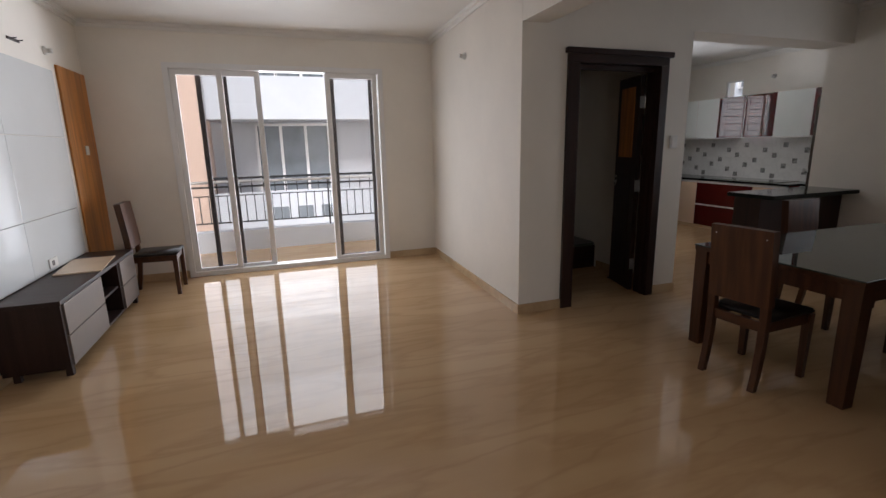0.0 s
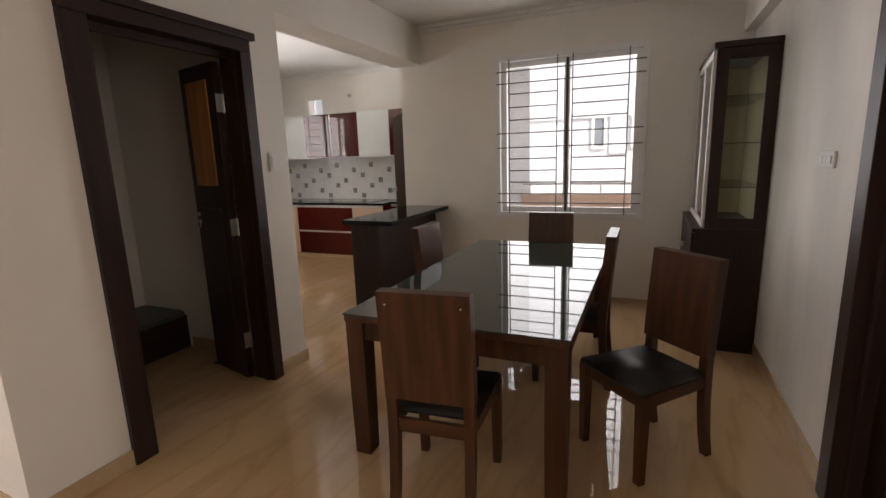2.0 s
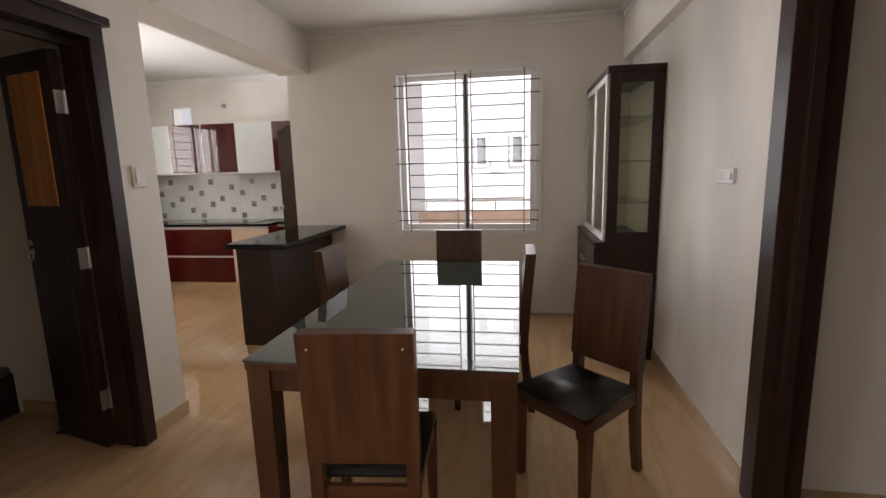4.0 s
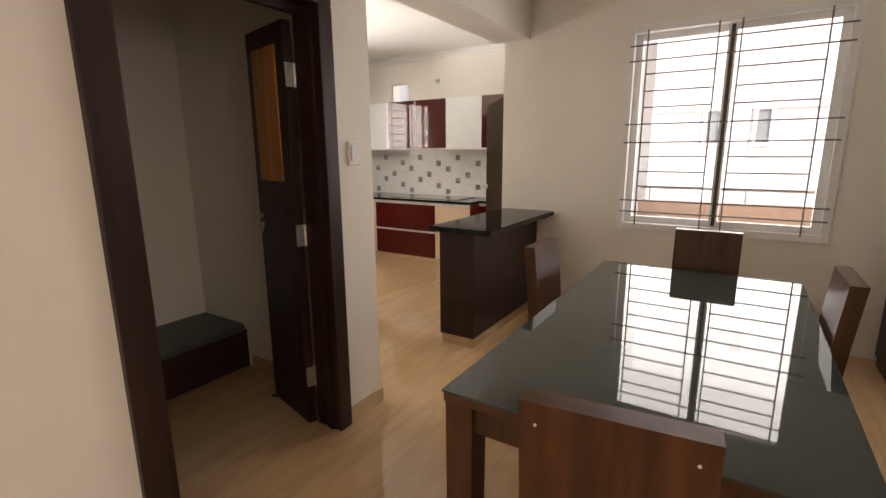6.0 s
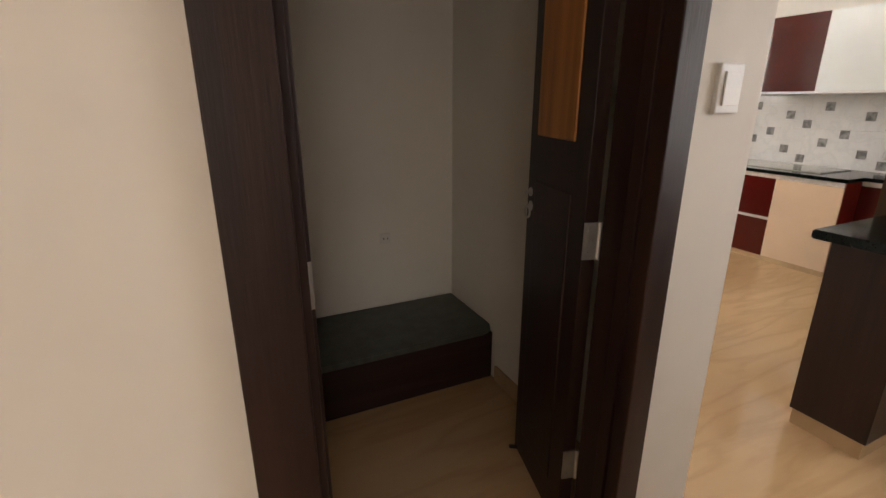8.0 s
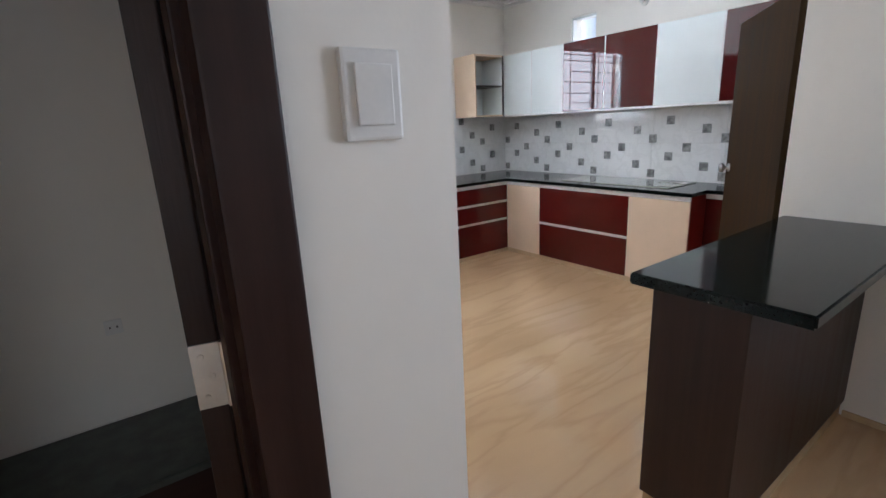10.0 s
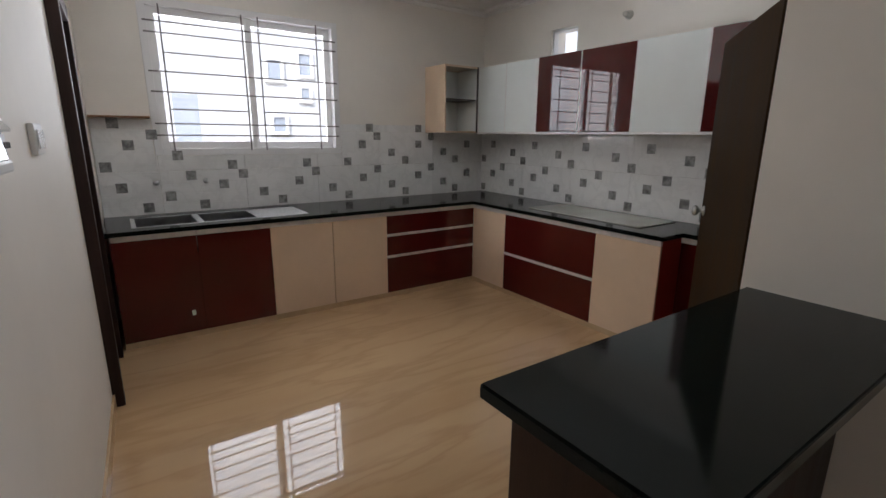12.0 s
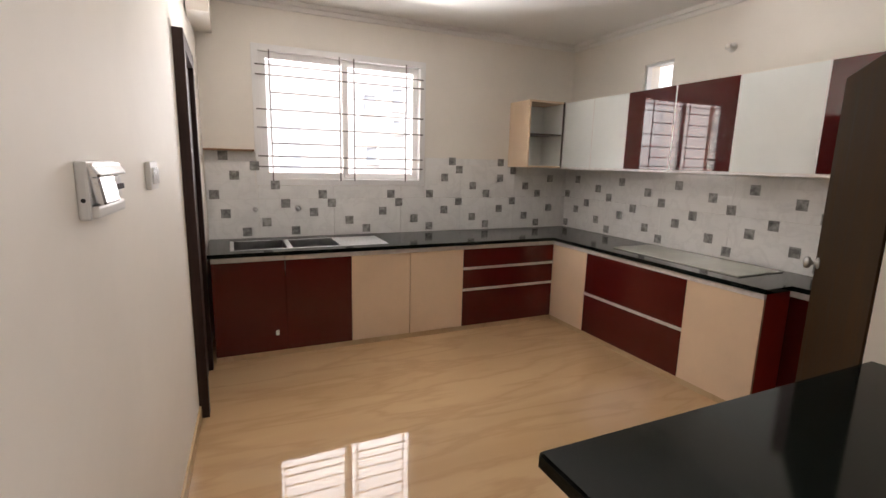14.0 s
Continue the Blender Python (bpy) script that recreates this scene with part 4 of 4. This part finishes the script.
for x in (4.12, 4.48):
    tp = thing("tap_point", "capped tap point on the tiled wall", "tap point")
    part("pipe", bm_lathe([(0.022, 0), (0.022, 0.006), (0.012, 0.008), (0.012, 0.03), (0.016, 0.03), (0.016, 0.04)], (x, YK - 0.012, 1.09), (0, -1, 0)), M_STEEL, tp, "", True)
ol = thing("cabinet_tag", "small white sticker on the sink cabinet", "sticker")
part("tag", bm_box(4.20, FY - 0.003, 0.17, 4.225, FY, 0.21), M_PLASTIC, ol)

hob = thing("glass_sheet", "glass sheet lying on the worktop, the tiles' pale reflection put into its colour", "glass sheet")
part("sheet", bm_box(6.93, 4.98, ZW, 7.40, 6.10, ZW + 0.008, None, 0.002), M_SHEET, hob)


# wall cabinets
def wall_unit(label, y0, y1, fronts, x0=7.105):
    u = thing("wall_cabinet", label, "kitchen cabinet", "wall cabinets")
    part("carcass", bm_box(x0 + 0.02, y0 + 0.001, 1.515, XK - 0.001, y1 - 0.001, 2.16), M_WHITEGLOSS, u)
    part("handle_strip", bm_box(x0 - 0.004, y0, 1.495, x0 + 0.022, y1, 1.513, None, 0.002), M_ALU, u, "aluminium handle strip")
    for p, q, m in fronts:
        part("cabinet_door", bm_box(x0, p + 0.006, 1.515, x0 + 0.019, q - 0.006, 2.158, None, 0.0015), m, u)
        part("edge_strip", bm_box(x0 + 0.001, p, 1.515, x0 + 0.018, p + 0.0055, 2.158), M_ALU, u)
        part("edge_strip", bm_box(x0 + 0.001, q - 0.0055, 1.515, x0 + 0.018, q, 2.158), M_ALU, u)
    return u


wall_unit("white gloss wall cabinet with two doors", 6.25, 7.10, [(6.25, 6.675, M_WHITEGLOSS), (6.675, 7.10, M_WHITEGLOSS)])
wall_unit("maroon gloss wall cabinet with two doors", 5.26, 6.25, [(5.26, 5.765, M_REDGLASS), (5.765, 6.25, M_REDGLASS)])
wall_unit("white gloss wall cabinet with one wide door", 4.735, 5.26, [(4.735, 5.26, M_WHITEGLOSS)])
wall_unit("maroon gloss wall cabinet at the end", 4.20, 4.735, [(4.20, 4.735, M_REDGLASS)])

os_ = thing("corner_shelf", "open cream corner shelf with one dark shelf board", "shelf unit")
part("side_panel", bm_box(6.67, 7.10, 1.505, 6.69, YK - 0.001, 2.165, None, 0.002), M_CREAM, os_)
part("side_panel", bm_box(7.085, 7.112, 1.505, 7.103, YK - 0.001, 2.165), M_WHITEGLOSS, os_)
part("edge_strip", bm_box(7.085, 7.102, 1.505, 7.103, 7.111, 2.165), M_GREYFRAME, os_, "dark edge strip")
part("bottom", bm_box(6.69, 7.10, 1.505, 7.085, YK - 0.001, 1.523), M_CREAM, os_)
part("top", bm_box(6.69, 7.10, 2.147, 7.085, YK - 0.001, 2.165), M_CREAM, os_)
part("back", bm_box(6.69, YK - 0.012, 1.523, 7.085, YK - 0.002, 2.147), M_WHITEGLOSS, os_)
part("shelf", bm_box(6.69, 7.12, 1.83, 7.085, YK - 0.013, 1.845), M_GREYFRAME, os_, "dark shelf board")
bx = thing("cabinet_filler", "white gloss corner filler behind the wall cabinets", "kitchen cabinet")
part("panel", bm_box(7.106, 7.101, 1.515, XK - 0.001, YK - 0.001, 2.16), M_WHITEGLOSS, bx)

lg = thing("wall_ledge", "narrow brown wooden ledge on the tiles beside the window", "ledge")
part("board", bm_box(3.745, YK - 0.10, 1.585, 4.13, YK - 0.001, 1.60, None, 0.002), M_LEDGE, lg)

# ---- outside ----
structure("ground", bm_box(-300, -300, -7.2, 300, 300, -7.0), M_GROUND, "dry open ground between the apartment blocks", "ground")
bf = bm_box(-2.2, YB + 0.2, -0.15, 2.3, 7.75, -0.03)
structure("balcony_floor", bf, M_BALCONY, "tiled balcony floor", "floor")
structure("balcony_kerb", bm_box(-2.2, 7.55, -0.03, 2.3, 7.75, 0.30), M_FACADE, "low white balcony parapet", "parapet")
structure("balcony_soffit", bm_box(-2.2, YB + 0.2, 3.1, 2.3, 7.75, 3.25), M_CEIL, "white underside of the balcony above", "ceiling")
rl = thing("balcony_railing", "black iron balcony railing with a steel handrail", "railing")
for z, r, m in ((1.02, 0.02, M_STEEL), (0.95, 0.014, M_IRON), (0.42, 0.011, M_IRON)):
    part("rail", bm_tube((-2.2, 7.65, z), (2.3, 7.65, z), r), m, rl)
part("rail", bm_tube((-2.2, 7.65, 0.82), (2.3, 7.65, 0.82), 0.008), M_IRON, rl)
bal_mesh = None
for i in range(36):
    x = -2.14 + i * 0.125
    if bal_mesh is None:
        bal_mesh = mesh_of("baluster", bm_tube((0, 0, 0.42), (0, 0, 0.82), 0.008, sides=8), M_IRON)
    o = new("baluster", bal_mesh)
    o.parent = rl
    o.matrix_basis = pose(x, 7.65, 0)
for x in (-2.1, -0.7, 0.7, 2.1):
    part("post", bm_tube((x, 7.65, 0.30), (x, 7.65, 1.02), 0.014), M_IRON, rl)

# utility balcony outside the dining window
structure("utility_parapet", bm_box(7.2, -0.5, -0.15, 7.32, 2.8, 0.93), M_PEACH, "peach painted parapet outside the dining window", "parapet")
structure("utility_floor", bm_box(XR + 0.2, -0.5, -0.15, 7.2, 2.8, -0.03), M_BALCONY, "tiled utility balcony floor", "floor")
ur = thing("parapet_rail", "steel rail above the peach parapet", "railing")
part("rail", bm_tube((7.26, -0.5, 1.07), (7.26, 2.8, 1.07), 0.016), M_STEEL, ur)
for y in (-0.2, 0.8, 1.8, 2.7):
    part("post", bm_tube((7.26, y, 0.93), (7.26, y, 1.07), 0.012), M_STEEL, ur)


def far_window(parent, cx, z0, wide, high, at, axis, leaves=2, glazing=None):
    """A framed window in a far facade; at: the facade's plane, the window standing proud of it."""
    s = -1
    f = part("window", frame_bm(cx - wide / 2, cx + wide / 2, z0, z0 + high, at - 0.09, at + 0.02, 0.07, axis), M_UPVC, parent)
    part("pane", slab(cx - wide / 2 + 0.06, cx + wide / 2 - 0.06, z0 + 0.06, z0 + high - 0.06, at - 0.035, at - 0.02, axis), glazing or M_GREYGLASS, f)
    for i in range(1, leaves):
        x = cx - wide / 2 + wide * i / leaves
        part("mullion", slab(x - 0.04, x + 0.04, z0 + 0.07, z0 + high - 0.07, at - 0.08, at - 0.036, axis), M_UPVC, f)
    return f


nb = thing("apartment_building", "white apartment building with peach bays across the yard", "building")
NY = 15.0
part("wall", bm_box(-16, NY, -7.0, 26, NY + 10, 9.0), M_FACADE, nb)
part("roof", bm_box(-16.4, NY - 0.4, 9.0, 26.4, NY + 10.4, 9.3), M_FACADE, nb)
part("bay", bm_box(-4.6, NY - 1.4, -7.0, -1.65, NY - 0.002, 9.0), M_PEACH, nb, "peach painted bay")
arch = bm_prism([(3.0, -7.0)] + [(4.0 - math.cos(math.pi * k / 16), 0.75 + 0.75 * math.sin(math.pi * k / 16)) for k in range(17)] + [(5.0, -7.0)], 0.002, 1.2)
bmesh.ops.transform(arch, matrix=Matrix(((1, 0, 0, 0), (0, 0, -1, NY), (0, 1, 0, 0), (0, 0, 0, 1))), verts=arch.verts[:])
part("bay", arch, M_PEACH, nb, "peach painted bay with an arched top")
for fl in (-6.0, -3.0, 0.0, 3.0, 6.0):
    part("slab", bm_box(-1.6, NY - 1.3, fl - 0.75, 2.9, NY - 0.003, fl - 0.45), M_FACADE, nb, "white balcony slab")
    part("balcony_wall", bm_box(-1.6, NY - 1.3, fl - 0.45, 2.9, NY - 1.2, fl + 0.35), M_FACADE, nb)
    bm = bm_tube((-1.6, NY - 1.25, fl + 0.75), (2.9, NY - 1.25, fl + 0.75), 0.03)
    for i in range(16):
        bm_tube((-1.55 + i * 0.29, NY - 1.25, fl + 0.35), (-1.55 + i * 0.29, NY - 1.25, fl + 0.75), 0.015, bm, sides=6)
    part("railing", bm, M_IRON, nb)
    far_window(nb, 0.55, fl + 0.2, 2.1, 2.0, NY, "y", 3)
    for x in (-0.2, 0.45, 1.1) if fl == 0 else ():
        part("opening", bm_box(x, NY - 1.315, fl - 0.40, x + 0.42, NY - 1.301, fl - 0.08), M_GREYGLASS, nb)
    for x, z, wide, high in ((7.2, 2.66, 0.44, 0.56), (7.93, 2.80, 0.42, 0.62), (7.91, 2.22, 0.34, 0.42), (7.24, 1.46, 0.42, 0.48)) if fl in (-3.0, 0.0, 3.0) else ():
        far_window(nb, x, fl + z, wide, high, NY, "y", 1, M_PALEPANE)
    # no hollow here: a flat sheet carries the recess's shade as colour
    part("recess", bm_box(5.02, NY - 0.004, fl + 1.25, 5.52, NY + 0.02, fl + 2.3), M_PALEPANE, nb, "flat pale sheet coloured as a shaded recess")
    for x in (-12.5, -8.5, 11.2, 14.6, 18.4, 22.0):
        far_window(nb, x, fl + 0.5, 0.55 if x > 5 else 1.2, 1.2, NY, "y", 1 if x > 5 else 2)

eb = thing("apartment_building", "pale neighbouring apartment building with small paired windows", "building")
EX = 16.0
part("wall", bm_box(EX, -14, -7.0, EX + 9, 12, 9.5), M_FACADE, eb)
part("roof", bm_box(EX - 0.3, -14.3, 9.5, EX + 9.3, 12.3, 9.8), M_FACADE, eb)
for fl in (-6.0, -3.0, 0.0, 3.0, 6.0):
    part("band", bm_box(EX - 0.08, -14, fl - 0.55, EX - 0.002, 12, fl - 0.30), M_FACADE, eb)
    for y in (-6.0, -4.9, 1.55, 2.65, 7.4, 8.5):
        f = far_window(eb, y, fl + 1.55, 0.42, 0.95, EX, "x", 1)
    far_window(eb, 5.7, fl + 0.8, 0.66, 1.66, EX, "x", 1, M_PALEPANE)
    part("pilaster", bm_box(EX - 0.06, 1.85, fl + 1.4, EX - 0.002, 2.35, fl + 2.6), M_FACADE, eb)

# ---- backsplash tiles, last ----
CELL = 0.0815
TW, TH = 8 * CELL, 4 * CELL
tile_mesh = {}


def tile(parent, axis, a0, z0, wide, high):
    key = (axis, round(wide, 3), round(high, 3))
    if key not in tile_mesh:
        tile_mesh[key] = mesh_of("wall_tile", slab(0.001, wide - 0.001, 0.001, high - 0.001, -0.0105, 0.0, axis, None, 0.0012), M_TILE)
    o = new("wall_tile", tile_mesh[key])
    o.parent = parent
    o.matrix_basis = pose(XK, a0, z0) if axis == "x" else pose(a0, YK, z0)


def mosaic(parent, axis, a, z, plane):
    key = ("m", axis)
    if key not in tile_mesh:
        h = CELL / 2 - 0.003
        tile_mesh[key] = mesh_of("mosaic_square", slab(-h, h, -h, h, -0.0025, 0.0, axis, None, 0.0012), M_MOSAIC)
    o = new("mosaic_square", tile_mesh[key])
    o.parent = parent
    o.matrix_basis = pose(plane, a, z) if axis == "x" else pose(a, plane, z)


def backsplash(name, axis, lo, hi, origin, holes, z1, steps):
    bs = tagged(new(name), "white marbled backsplash tiles with scattered grey mosaic squares", "backsplash", "", "structure")
    z0 = 0.838
    rows = [(z0, 1.18), (1.18, 1.18 + TH), (1.18 + TH, z1)]
    a = origin - math.ceil((origin - lo) / TW) * TW
    while a < hi - 0.01:
        p, q = max(a, lo), min(a + TW, hi)
        for r0, r1 in rows:
            cuts = [(p, q)]
            for h0, h1, hz in holes:
                if r1 > hz + 0.01:
                    if r0 < hz - 0.01:
                        for c0, c1 in cuts:
                            s0, s1 = max(c0, h0), min(c1, h1)
                            if s1 - s0 > 0.01:
                                tile(bs, axis, s0, r0, s1 - s0, hz - r0)
                    cuts = [c for c0, c1 in cuts for c in ((c0, min(c1, h0)), (max(c0, h1), c1)) if c[1] - c[0] > 0.01]
            for c0, c1 in cuts:
                tile(bs, axis, c0, r0, c1 - c0, r1 - r0)
        a += TW
    plane = (XK if axis == "x" else YK) - 0.0105
    k = 0
    a = origin
    if axis == "y":
        for m, columns in WINDOW_WALL_SQUARES.items():
            for n in columns:
                mosaic(bs, axis, 7.39 - n * CELL, 1.22 + m * CELL, plane)
        return
    while a > lo + 0.03:
        if a < hi - 0.03:
            base = 0.977 + steps[k % 4] * CELL
            for j in range(-1, 3):
                z = base + j * TH
                if z0 + 0.03 < z < z1 - 0.03 and not any(h0 - 0.04 < a < h1 + 0.04 and z > hz - 0.045 for h0, h1, hz in holes):
                    mosaic(bs, axis, a, z, plane)
        a -= 2 * CELL
        k += 1


# grey squares on the window wall: course -> columns counted from the corner
WINDOW_WALL_SQUARES = {-4: (4, 12, 20, 28, 36, 41), -3: (6, 14, 22, 30, 39), -2: (2, 10, 18, 26, 34, 43), -1: (8, 16, 24, 32, 37),
                       0: (4, 12, 20, 25, 33, 44), 1: (6, 14, 38), 2: (2, 10, 18, 42), 3: (8, 16, 40), 4: (10, 17, 43)}


backsplash("backsplash_1", "x", 3.95, YK - 0.0105, 7.40, [(4.2, YK, 1.492)], 1.57, (-1, 1, 2, 0))
backsplash("backsplash_2", "y", 3.745, XK, 7.41, [(6.665, XK, 1.50), (4.135, 5.705, 1.298)], 1.575, (2, 1, -1, 0))
